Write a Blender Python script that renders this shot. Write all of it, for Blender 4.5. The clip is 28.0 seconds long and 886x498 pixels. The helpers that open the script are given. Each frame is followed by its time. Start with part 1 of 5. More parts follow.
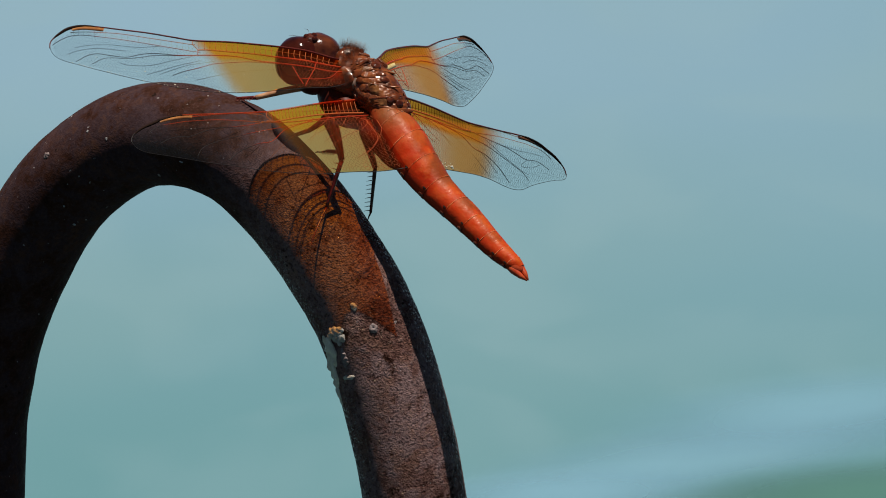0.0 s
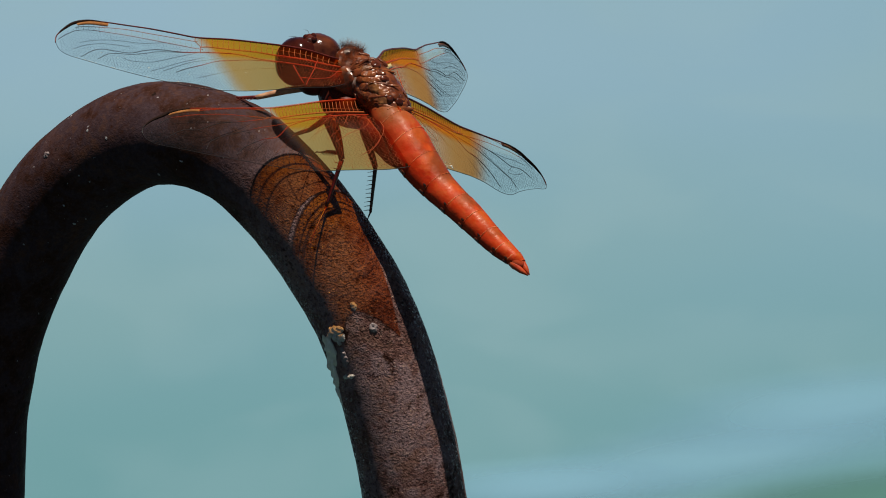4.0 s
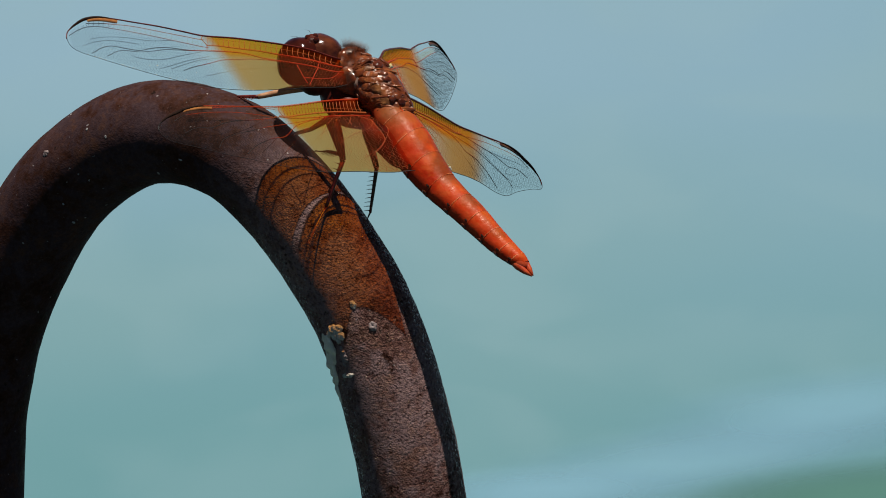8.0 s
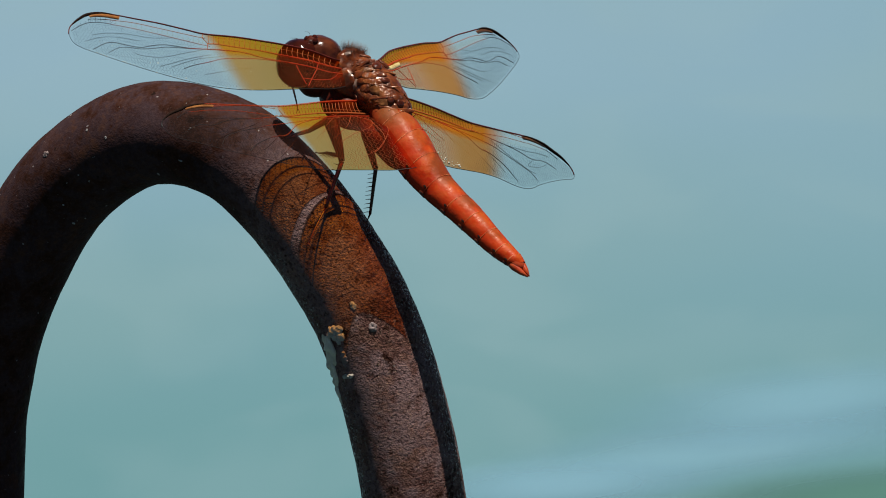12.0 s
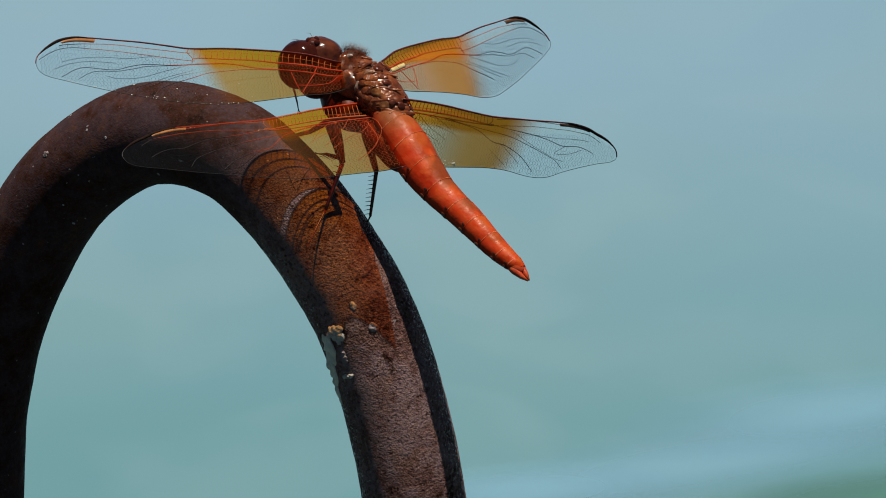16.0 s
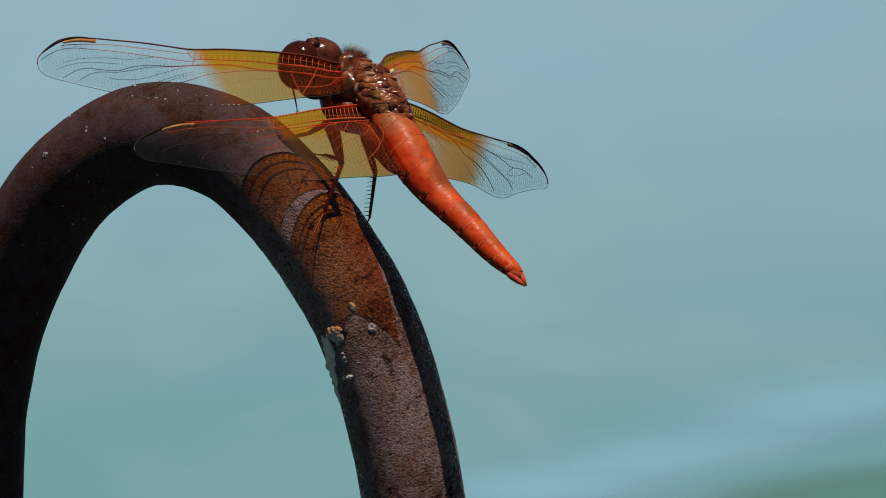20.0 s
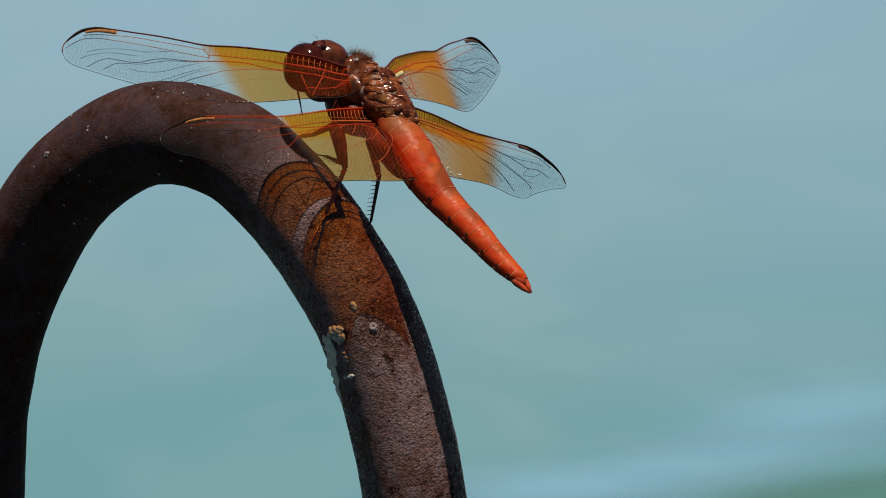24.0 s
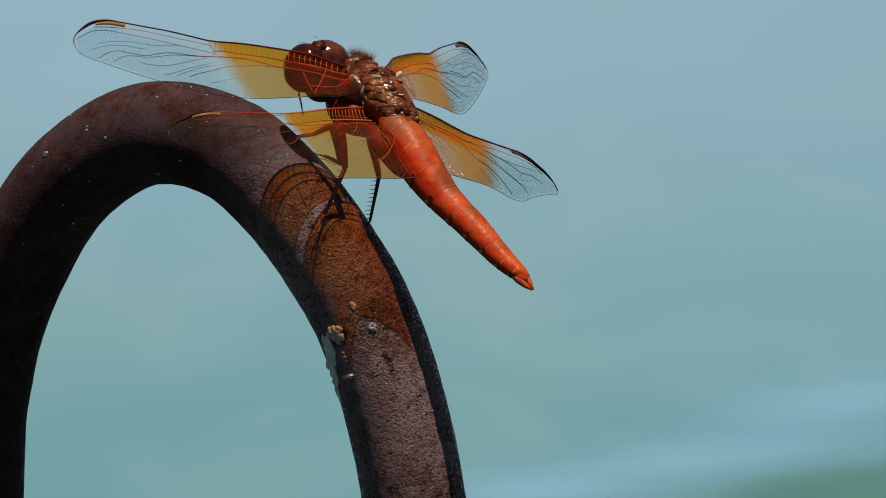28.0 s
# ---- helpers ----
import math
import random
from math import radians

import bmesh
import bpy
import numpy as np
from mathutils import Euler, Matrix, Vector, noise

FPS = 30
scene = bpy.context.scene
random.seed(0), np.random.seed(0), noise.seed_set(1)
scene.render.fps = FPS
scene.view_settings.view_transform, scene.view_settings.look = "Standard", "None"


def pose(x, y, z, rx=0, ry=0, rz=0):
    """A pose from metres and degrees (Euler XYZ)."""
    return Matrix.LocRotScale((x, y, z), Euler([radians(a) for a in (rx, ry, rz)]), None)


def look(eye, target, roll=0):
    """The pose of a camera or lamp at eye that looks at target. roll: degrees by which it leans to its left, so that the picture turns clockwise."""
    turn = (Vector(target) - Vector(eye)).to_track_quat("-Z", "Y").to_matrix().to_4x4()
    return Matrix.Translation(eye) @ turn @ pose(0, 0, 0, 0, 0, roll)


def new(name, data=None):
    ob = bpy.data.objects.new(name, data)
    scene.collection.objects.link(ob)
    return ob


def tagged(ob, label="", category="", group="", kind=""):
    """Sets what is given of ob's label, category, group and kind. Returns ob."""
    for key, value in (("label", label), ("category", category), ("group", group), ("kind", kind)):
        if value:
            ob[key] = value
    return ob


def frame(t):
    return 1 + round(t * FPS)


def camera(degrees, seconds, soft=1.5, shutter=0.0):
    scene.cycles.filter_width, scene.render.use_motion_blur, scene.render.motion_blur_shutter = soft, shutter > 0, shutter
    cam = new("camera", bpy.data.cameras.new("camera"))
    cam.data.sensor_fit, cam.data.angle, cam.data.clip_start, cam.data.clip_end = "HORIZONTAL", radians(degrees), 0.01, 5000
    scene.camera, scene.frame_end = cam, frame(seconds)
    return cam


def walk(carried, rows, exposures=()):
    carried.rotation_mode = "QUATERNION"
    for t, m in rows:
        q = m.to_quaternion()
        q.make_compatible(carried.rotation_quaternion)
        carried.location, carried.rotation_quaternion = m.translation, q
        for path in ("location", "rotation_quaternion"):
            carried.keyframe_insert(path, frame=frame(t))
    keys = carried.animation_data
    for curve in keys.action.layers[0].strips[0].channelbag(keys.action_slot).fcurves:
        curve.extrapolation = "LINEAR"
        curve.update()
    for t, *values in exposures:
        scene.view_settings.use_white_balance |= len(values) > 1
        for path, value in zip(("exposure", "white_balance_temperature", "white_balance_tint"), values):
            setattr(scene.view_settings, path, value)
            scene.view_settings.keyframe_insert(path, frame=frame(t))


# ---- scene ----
# Dragonfly on a rusty iron hoop above a pond. Lengths in metres; the view looks along +y and slightly down.
Z0 = 0.9                      # height of the hoop's upper part over the water
PITCH = radians(12)
DIST = 3.0
RIGHT = Vector((1, 0, 0))
UP = Vector((0, math.sin(PITCH), math.cos(PITCH)))
FRONT = Vector((0, -math.cos(PITCH), math.sin(PITCH)))
CENTRE = Vector((0, 0, Z0))
EYE = CENTRE + FRONT * DIST

# ---- camera: a long lens on a slightly shaking stand ----
cam = camera(2 * math.degrees(math.atan(0.5 * 1568 / 11600 / DIST)), 28.0, soft=1.0)
SHAKE = [(0.0, -7.3, 10.6), (1.0, 1.8, 8.4), (2.0, 0.2, -4.8), (3.0, -3.0, -4.8), (3.5, -5.2, 1.7),
    (5.5, -5.2, -11.2), (6.0, -4.6, -8.0), (7.0, -3.0, -8.0), (8.0, 3.4, -21.2), (9.0, 3.4, -14.5),
    (10.0, 3.4, -11.2), (11.0, 3.4, -11.2), (12.0, 3.4, -8.0), (12.5, 3.4, -2.6), (14.5, -0.9, 1.7),
    (15.0, -3.0, -1.5), (16.0, 3.4, -8.0), (17.0, 3.4, 1.7), (18.0, 6.8, 18.4), (19.0, 18.4, 15.1),
    (20.0, 15.1, 5.1), (21.0, 5.1, -8.0), (21.5, 7.8, -11.2), (23.5, -9.5, -2.6), (24.0, -6.3, -4.7),
    (25.0, 1.8, -4.7), (26.0, 11.9, 11.7), (27.0, 16.8, 5.1), (28.0, 7.9, -6.9)]
walk(cam, [(t, look(EYE, CENTRE + RIGHT * (a * 1e-5) + UP * (b * 1e-5))) for t, a, b in SHAKE])

# ---- light ----
SUN_AZ, SUN_EL = radians(60), radians(84)     # azimuth from +x towards -y
SUN_WAY = Vector((math.cos(SUN_EL) * math.cos(SUN_AZ), -math.cos(SUN_EL) * math.sin(SUN_AZ), math.sin(SUN_EL)))
world = bpy.data.worlds.new("world")
scene.world = world
world.use_nodes = True
wn = world.node_tree.nodes
sky = wn.new("ShaderNodeTexSky")
sky.sky_type = 'NISHITA'
sky.sun_disc = False
sky.air_density, sky.dust_density, sky.altitude = 0.3, 0.15, 4000    # clear, dry mountain air
sky.sun_elevation = SUN_EL
sky.sun_rotation = math.atan2(SUN_WAY.x, SUN_WAY.y)
world.node_tree.links.new(sky.outputs[0], wn["Background"].inputs[0])
wn["Background"].inputs[1].default_value = 0.064
lamp = bpy.data.lights.new("sun", 'SUN')
lamp.energy, lamp.angle, lamp.color = 5.0, radians(0.53), (1.0, 0.95, 0.88)
sun = new("sun", lamp)
sun.matrix_world = look(SUN_WAY * 20, (0, 0, 0))
scene.view_settings.exposure = 0.0


# ---- materials ----
class Mat:
    """A small wrapper that builds node materials."""

    def __init__(self, name):
        self.m = bpy.data.materials.new(name)
        self.m.use_nodes = True
        self.t = self.m.node_tree
        self.b = self.t.nodes["Principled BSDF"]
        self.out = self.t.nodes["Material Output"]

    def node(self, kind, **vals):
        n = self.t.nodes.new(kind)
        for k, v in vals.items():
            n.inputs[k.replace("_", " ")].default_value = v
        return n

    def link(self, a, b):
        self.t.links.new(a, b)

    def noise(self, scale, detail=4, rough=0.55, distort=0.0, vec=None):
        n = self.node("ShaderNodeTexNoise", Scale=scale, Detail=detail, Roughness=rough, Distortion=distort)
        if vec is not None:
            self.link(vec, n.inputs["Vector"])
        return n.outputs["Fac"]

    def obj(self):
        return self.node("ShaderNodeTexCoord").outputs["Object"]

    def ramp(self, fac, stops):
        n = self.node("ShaderNodeValToRGB")
        e = n.color_ramp.elements
        while len(e) < len(stops):
            e.new(0.5)
        for el, (p, c) in zip(e, stops):
            el.position, el.color = p, (*c, 1) if len(c) == 3 else c
        self.link(fac, n.inputs[0])
        return n.outputs[0]

    def mix(self, fac, a, b, kind='MIX'):
        n = self.node("ShaderNodeMix")
        n.data_type, n.blend_type = 'RGBA', kind
        for sock, v in ((n.inputs[0], fac), (n.inputs[6], a), (n.inputs[7], b)):
            if isinstance(v, (int, float)):
                sock.default_value = v
            elif isinstance(v, tuple):
                sock.default_value = (*v, 1)
            else:
                self.link(v, sock)
        return n.outputs[2]

    def math(self, op, a, b=0.0, c=0.0):
        n = self.node("ShaderNodeMath")
        n.operation = op
        for i, v in enumerate((a, b, c)):
            if isinstance(v, (int, float)):
                n.inputs[i].default_value = v
            else:
                self.link(v, n.inputs[i])
        return n.outputs[0]

    def step(self, v, lo, hi, a=0.0, b=1.0):
        n = self.node("ShaderNodeMapRange")
        n.interpolation_type = 'SMOOTHSTEP'
        self.link(v, n.inputs[0])
        for i, x in enumerate((lo, hi, a, b)):
            n.inputs[1 + i].default_value = x
        return n.outputs[0]

    def uv(self):
        s = self.node("ShaderNodeSeparateXYZ")
        self.link(self.node("ShaderNodeUVMap").outputs[0], s.inputs[0])
        return s.outputs[0], s.outputs[1]

    def bump(self, height, strength, dist):
        n = self.node("ShaderNodeBump", Strength=strength, Distance=dist)
        self.link(height, n.inputs["Height"])
        self.link(n.outputs[0], self.b.inputs["Normal"])

    def base(self, c, rough=0.5, spec=0.5, metal=0.0):
        if isinstance(c, tuple):
            self.b.inputs["Base Color"].default_value = (*c, 1)
        else:
            self.link(c, self.b.inputs["Base Color"])
        if isinstance(rough, float):
            self.b.inputs["Roughness"].default_value = rough
        else:
            self.link(rough, self.b.inputs["Roughness"])
        self.b.inputs["Specular IOR Level"].default_value = spec
        self.b.inputs["Metallic"].default_value = metal
        return self.m


def mat_mottled(name, c1, c2, scale, rough, bump=0.3, dist=0.0002, spec=0.5):
    m = Mat(name)
    o = m.obj()
    n1 = m.noise(scale, 5, 0.6, vec=o)
    n2 = m.noise(scale * 6, 3, 0.6, vec=o)
    c = m.ramp(m.math('ADD', m.math('MULTIPLY', n1, 0.7), m.math('MULTIPLY', n2, 0.3)), [(0.36, c1), (0.64, c2)])
    m.bump(n2, bump, dist)
    return m.base(c, rough, spec)


def mat_rod():
    m = Mat("rusty_iron")
    o = m.obj()
    s, ang = m.uv()            # s: mm along the rod, ang: degrees round it from its front side
    big = m.noise(70, 5, 0.6, vec=o)
    mid = m.noise(420, 4, 0.65, vec=o)
    fine = m.noise(1900, 3, 0.7, vec=o)
    tone = m.math('ADD', m.math('MULTIPLY', big, 0.5), m.math('MULTIPLY', mid, 0.5))
    # darker rust towards the upright limb, paler purplish rust down the sloping one
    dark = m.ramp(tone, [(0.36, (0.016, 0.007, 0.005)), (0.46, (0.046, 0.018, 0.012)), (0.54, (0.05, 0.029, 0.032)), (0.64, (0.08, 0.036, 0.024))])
    paler = m.ramp(tone, [(0.34, (0.05, 0.022, 0.018)), (0.45, (0.15, 0.072, 0.06)), (0.55, (0.25, 0.16, 0.155)), (0.68, (0.25, 0.13, 0.095))])
    blot = m.step(m.noise(230, 5, 0.65, vec=o), 0.5, 0.62)
    paler = m.mix(m.math('MULTIPLY', blot, 0.5), paler, (0.23, 0.115, 0.08))
    scab = m.step(m.noise(330, 4, 0.7, vec=o), 0.4, 0.33)
    paler = m.mix(scab, paler, (0.035, 0.014, 0.01))
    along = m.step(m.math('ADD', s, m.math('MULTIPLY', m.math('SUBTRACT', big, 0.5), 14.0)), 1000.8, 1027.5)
    bloom = m.step(m.noise(100, 4, 0.6, 0.5, vec=o), 0.5, 0.62)
    dark = m.mix(m.math('MULTIPLY', bloom, 0.55), dark, (0.062, 0.039, 0.044))
    streak = m.step(m.noise(150, 5, 0.65, 0.8, vec=o), 0.54, 0.64)
    dark = m.mix(m.math('MULTIPLY', streak, 0.3), dark, (0.085, 0.032, 0.017))
    rust = m.mix(along, dark, paler)
    rust = m.mix(m.math('MULTIPLY', m.step(fine, 0.52, 0.68), m.step(along, 0.0, 1.0, 0.3, 0.65)), rust, m.mix(along, (0.11, 0.064, 0.056), (0.3, 0.18, 0.14)))
    rust = m.mix(m.math('MULTIPLY', m.step(fine, 0.48, 0.34), m.step(along, 0.0, 1.0, 0.35, 0.7)), rust, (0.025, 0.011, 0.009))
    pits = m.step(m.noise(700, 2, 0.5, vec=o), 0.3, 0.2)
    rust = m.mix(pits, rust, (0.018, 0.01, 0.008))
    pale = m.step(m.noise(1300, 2, 0.4, vec=o), 0.75, 0.77)
    rust = m.mix(m.math('MULTIPLY', pale, 0.6), rust, (0.42, 0.36, 0.34))
    h = m.math('ADD', m.math('MULTIPLY', fine, 0.5), m.math('MULTIPLY', mid, 0.8))
    m.bump(m.math('ADD', h, m.math('MULTIPLY', m.noise(3200, 2, 0.6, vec=o), 0.8)), 0.9, 0.0006)
    for n in m.t.nodes:
        if n.bl_idname == "ShaderNodeBump":
            m.link(m.step(along, 0.0, 1.0, 0.22, 1.0), n.inputs["Strength"])
    rough = m.step(mid, 0.3, 0.7, 0.45, 0.85)
    m.b.inputs["Specular Tint"].default_value = (1.0, 0.68, 0.36, 1)      # iron oxide glints warm
    rod = m.base(rust, rough, 0.12)
    glint = m.math('MULTIPLY', m.step(m.noise(2300, 2, 0.6, vec=o), 0.55, 0.61), along)
    m.link(m.step(glint, 0.0, 1.0, 0.03, 0.38), m.b.inputs["Specular IOR Level"])
    m.link(m.math('MULTIPLY', rough, m.step(glint, 0.0, 1.0, 1.0, 0.16)), m.b.inputs["Roughness"])
    return rod


def mat_body(name, c1, c2, scale=600, rough=0.32, sss=0.0, spec=0.5, bump=0.2):
    m = Mat(name)
    o = m.obj()
    n = m.noise(scale, 4, 0.55, vec=o)
    f = m.noise(scale * 5, 2, 0.5, vec=o)
    m.bump(m.math('ADD', n, m.math('MULTIPLY', f, 0.5)), bump, 0.00025)
    mm = m.base(m.ramp(n, [(0.35, c1), (0.65, c2)]), rough, spec)
    if sss:
        m.b.inputs["Subsurface Weight"].default_value = sss
        m.b.inputs["Subsurface Radius"].default_value = (0.9, 0.25, 0.1)
        m.b.inputs["Subsurface Scale"].default_value = 0.0008
    return mm


def mat_cuticle(name, low, mid, high):
    """Glossy, finely wrinkled horn with paler edges and dark pits."""
    m = Mat(name)
    o = m.obj()
    a = m.noise(330, 4, 0.55, 0.4, vec=o)
    b = m.noise(1300, 3, 0.5, vec=o)
    tone = m.math('ADD', m.math('MULTIPLY', a, 0.65), m.math('MULTIPLY', b, 0.35))
    c = m.ramp(tone, [(0.36, low), (0.5, mid), (0.62, high)])
    h = m.math('ADD', a, m.math('MULTIPLY', b, 0.6))
    m.bump(m.math('ADD', h, m.math('MULTIPLY', m.noise(4200, 2, 0.6, vec=o), 0.12)), 0.4, 0.0004)
    m.b.inputs["Specular Tint"].default_value = (1.0, 0.82, 0.7, 1)
    return m.base(c, m.step(b, 0.42, 0.6, 0.45, 0.16), 0.5)


def mat_abdomen():
    m = Mat("orange_red_cuticle")
    o = m.obj()
    s, a = m.uv()              # s: place along the abdomen in segments, a: degrees from the ridge
    n = m.noise(350, 3, 0.5, vec=o)
    c = m.ramp(n, [(0.3, (0.42, 0.02, 0.004)), (0.7, (0.6, 0.054, 0.009))])
    # brownish bloom in a blotch on the back of each ring, darker sides, browner first rings
    ring = m.math('FRACT', s)
    wobble = m.math('MULTIPLY', m.math('SUBTRACT', m.noise(260, 3, 0.6, vec=o), 0.5), 50)
    back = m.step(m.math('ABSOLUTE', m.math('ADD', m.math('ADD', a, 14.0), wobble)), 46, 6)
    back = m.math('MULTIPLY', back, m.step(ring, 0.95, 0.3, 0.35, 1.0))
    c = m.mix(m.math('MULTIPLY', back, 0.6), c, (0.46, 0.1, 0.015))
    c = m.mix(m.step(m.noise(520, 3, 0.6, vec=o), 0.5, 0.68, 0.0, 0.45), c, (0.62, 0.12, 0.024))
    first = m.step(m.math('ADD', s, m.math('MULTIPLY', m.noise(300, 2, 0.5, vec=o), 1.2)), 4.3, 2.0)
    c = m.mix(m.math('MULTIPLY', first, 0.92), c, (0.23, 0.072, 0.022))
    blotch = m.math('MULTIPLY', m.step(m.noise(150, 3, 0.55, vec=o), 0.46, 0.6), m.step(m.math('ADD', a, wobble), 24, -20))
    c = m.mix(m.math('MULTIPLY', blotch, 0.75), c, (0.17, 0.042, 0.014))
    rim = m.math('MULTIPLY', m.step(ring, 0.05, 0.015), m.math('MULTIPLY', m.step(s, 0.9, 1.0), m.step(s, 9.9, 9.7)))
    c = m.mix(m.math('MULTIPLY', rim, 0.6), c, (0.2, 0.025, 0.008))
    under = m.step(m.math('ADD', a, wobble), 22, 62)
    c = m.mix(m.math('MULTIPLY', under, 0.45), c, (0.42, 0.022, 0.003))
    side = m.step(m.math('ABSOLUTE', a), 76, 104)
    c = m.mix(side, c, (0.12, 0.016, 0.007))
    fine = m.noise(2400, 3, 0.6, vec=o)
    m.bump(m.math('ADD', m.math('MULTIPLY', n, 1.4), m.math('ADD', m.math('MULTIPLY', m.noise(900, 3, 0.6, vec=o), 0.8), m.math('MULTIPLY', fine, 0.3))), 0.3, 0.0003)
    mm = m.base(c, m.step(m.noise(700, 3, 0.5, vec=o), 0.35, 0.65, 0.3, 0.55), 0.22)
    m.b.inputs["Specular Tint"].default_value = (1.0, 0.75, 0.6, 1)
    m.b.inputs["Subsurface Weight"].default_value = 0.12
    m.b.inputs["Subsurface Radius"].default_value = (0.9, 0.25, 0.1)
    m.b.inputs["Subsurface Scale"].default_value = 0.0006
    return mm


def mat_membrane(name, amber_end, smoke, clear0, clear1, ruddy=0.0):
    """Clear wing skin, amber towards the root, with a thin sheen."""
    m = Mat(name)
    u, f = m.uv()
    o = m.obj()
    wob = m.math('MULTIPLY', m.math('SUBTRACT', m.noise(160, 3, 0.5, vec=o), 0.5), 0.08)
    uu = m.math('ADD', m.math('ADD', u, wob), m.math('MULTIPLY', f, 0.11 - 0.06 * smoke))
    amber = m.step(uu, amber_end + 0.035 + 0.065 * smoke, amber_end - 0.035 - 0.055 * smoke)
    rich = m.step(m.math('ADD', f, m.math('MULTIPLY', wob, 0.4)), 0.42, 0.3)
    root = m.step(u, 0.16, 0.03)
    rear = m.mix(m.math('MULTIPLY', m.step(uu, 0.12, amber_end - 0.04), smoke), m.mix(m.step(u, 0.18, 0.34), (0.95, 0.5 + 0.28 * smoke, 0.15 + 0.4 * smoke), (0.96, 0.51, 0.17)), (0.93, 0.38, 0.09))
    tint = m.mix(rich, rear, (0.98, 0.42 - 0.08 * smoke, 0.03))
    tint = m.mix(m.math('MULTIPLY', root, 0.35 - 0.2 * smoke), tint, (0.95, 0.22, 0.04))
    if ruddy:        # dark red patch by the body
        base = m.step(m.math('ADD', u, m.math('MULTIPLY', wob, 0.5)), 0.11, 0.03)
        tint = m.mix(m.math('MULTIPLY', base, ruddy), tint, (0.5, 0.05, 0.02))
    tint = m.mix(amber, (0.95, 0.965, 0.965), tint)
    tr = m.node("ShaderNodeBsdfTransparent")
    m.link(tint, tr.inputs[0])
    tl = m.node("ShaderNodeBsdfTranslucent")
    df = m.node("ShaderNodeBsdfDiffuse")
    col = m.mix(amber, (0.55, 0.62, 0.72), m.mix(rich, (0.95, 0.46 - 0.08 * smoke, 0.16), (1.0, 0.31 - 0.05 * smoke, 0.025)))
    m.link(col, tl.inputs[0])
    m.link(col, df.inputs[0])
    body = m.node("ShaderNodeMixShader")
    m.link(tl.outputs[0], body.inputs[1])
    m.link(df.outputs[0], body.inputs[2])
    thick = m.math('ADD', 0.11 + 0.27 * smoke, m.math('MULTIPLY', m.math('MULTIPLY', rich, m.step(u, 0.1, 0.24, 0.3, 1.0)), 0.13 + 0.12 * smoke))
    mx = m.node("ShaderNodeMixShader")
    m.link(m.math('ADD', m.step(amber, 0.0, 1.0, 0.006, 0.004), m.math('MULTIPLY', m.math('MULTIPLY', amber, thick), m.step(u, clear0, clear1, 0.06, 1.0))), mx.inputs[0])
    m.link(tr.outputs[0], mx.inputs[1])
    m.link(body.outputs[0], mx.inputs[2])
    gl = m.node("ShaderNodeBsdfGlossy", Roughness=0.48)
    bp = m.node("ShaderNodeBump", Strength=0.35, Distance=0.0003)
    m.link(m.noise(900, 2, 0.5, vec=o), bp.inputs["Height"])
    m.link(bp.outputs[0], gl.inputs["Normal"])
    fr = m.node("ShaderNodeFresnel", IOR=1.4)
    last = m.node("ShaderNodeMixShader")
    m.link(m.math('MULTIPLY', fr.outputs[0], 0.004), last.inputs[0])
    m.link(mx.outputs[0], last.inputs[1])
    m.link(gl.outputs[0], last.inputs[2])
    m.link(last.outputs[0], m.out.inputs[0])
    return m.m


def mat_vein(name, amber_end, thin):
    """Horny vein; thin ones let light through."""
    m = Mat(name)
    u, f = m.uv()
    red = m.step(m.math('ADD', u, m.math('MULTIPLY', f, 0.15)), amber_end + 0.16, amber_end + 0.02)
    lead = m.math('MULTIPLY', m.step(f, 0.26, 0.2), m.step(u, 0.86, 0.8))
    red = m.math('MAXIMUM', red, lead)
    n = m.noise(500, 2, 0.5, vec=m.obj())
    warm = m.ramp(n, [(0.3, (0.5, 0.03, 0.008)), (0.7, (0.7, 0.085, 0.02))])
    if thin > 0.9:
        warm = m.ramp(n, [(0.3, (0.55, 0.09, 0.03)), (0.7, (0.75, 0.2, 0.07))])
    rung = m.math('MULTIPLY', m.step(f, 0.012, 0.03), m.step(f, 0.2, 0.17))
    warm = m.mix(m.math('MULTIPLY', rung, m.step(u, amber_end + 0.06, amber_end)), warm, (0.6, 0.15, 0.04))
    edge = m.step(f, 0.985, 0.996)
    red = m.math('MULTIPLY', red, m.math('SUBTRACT', 1.0, edge))
    c = m.mix(red, (0.03, 0.024, 0.022), warm)
    tip = m.math('MULTIPLY', m.step(f, 0.02, 0.005), m.step(u, 0.8, 0.84))
    m.base(m.mix(tip, c, (0.015, 0.01, 0.008)), 0.4, 0.06 if thin > 0.9 else 0.2)
    tr = m.node("ShaderNodeBsdfTransparent")
    m.link(m.mix(red, (0.66, 0.66, 0.66), (0.99, 0.93, 0.8)), tr.inputs[0])
    mx = m.node("ShaderNodeMixShader")
    pale = m.math('MULTIPLY', m.math('SUBTRACT', 1.0, red), 0.66 if thin > 0.9 else 0.0)
    m.link(m.math('ADD', m.math('MULTIPLY', m.math('MULTIPLY', red, thin), m.step(u, 0.12, 0.3, 0.55, 1.0)), pale), mx.inputs[0])
    m.link(m.b.outputs[0], mx.inputs[1])
    m.link(tr.outputs[0], mx.inputs[2])
    m.link(mx.outputs[0], m.out.inputs[0])
    return m.m


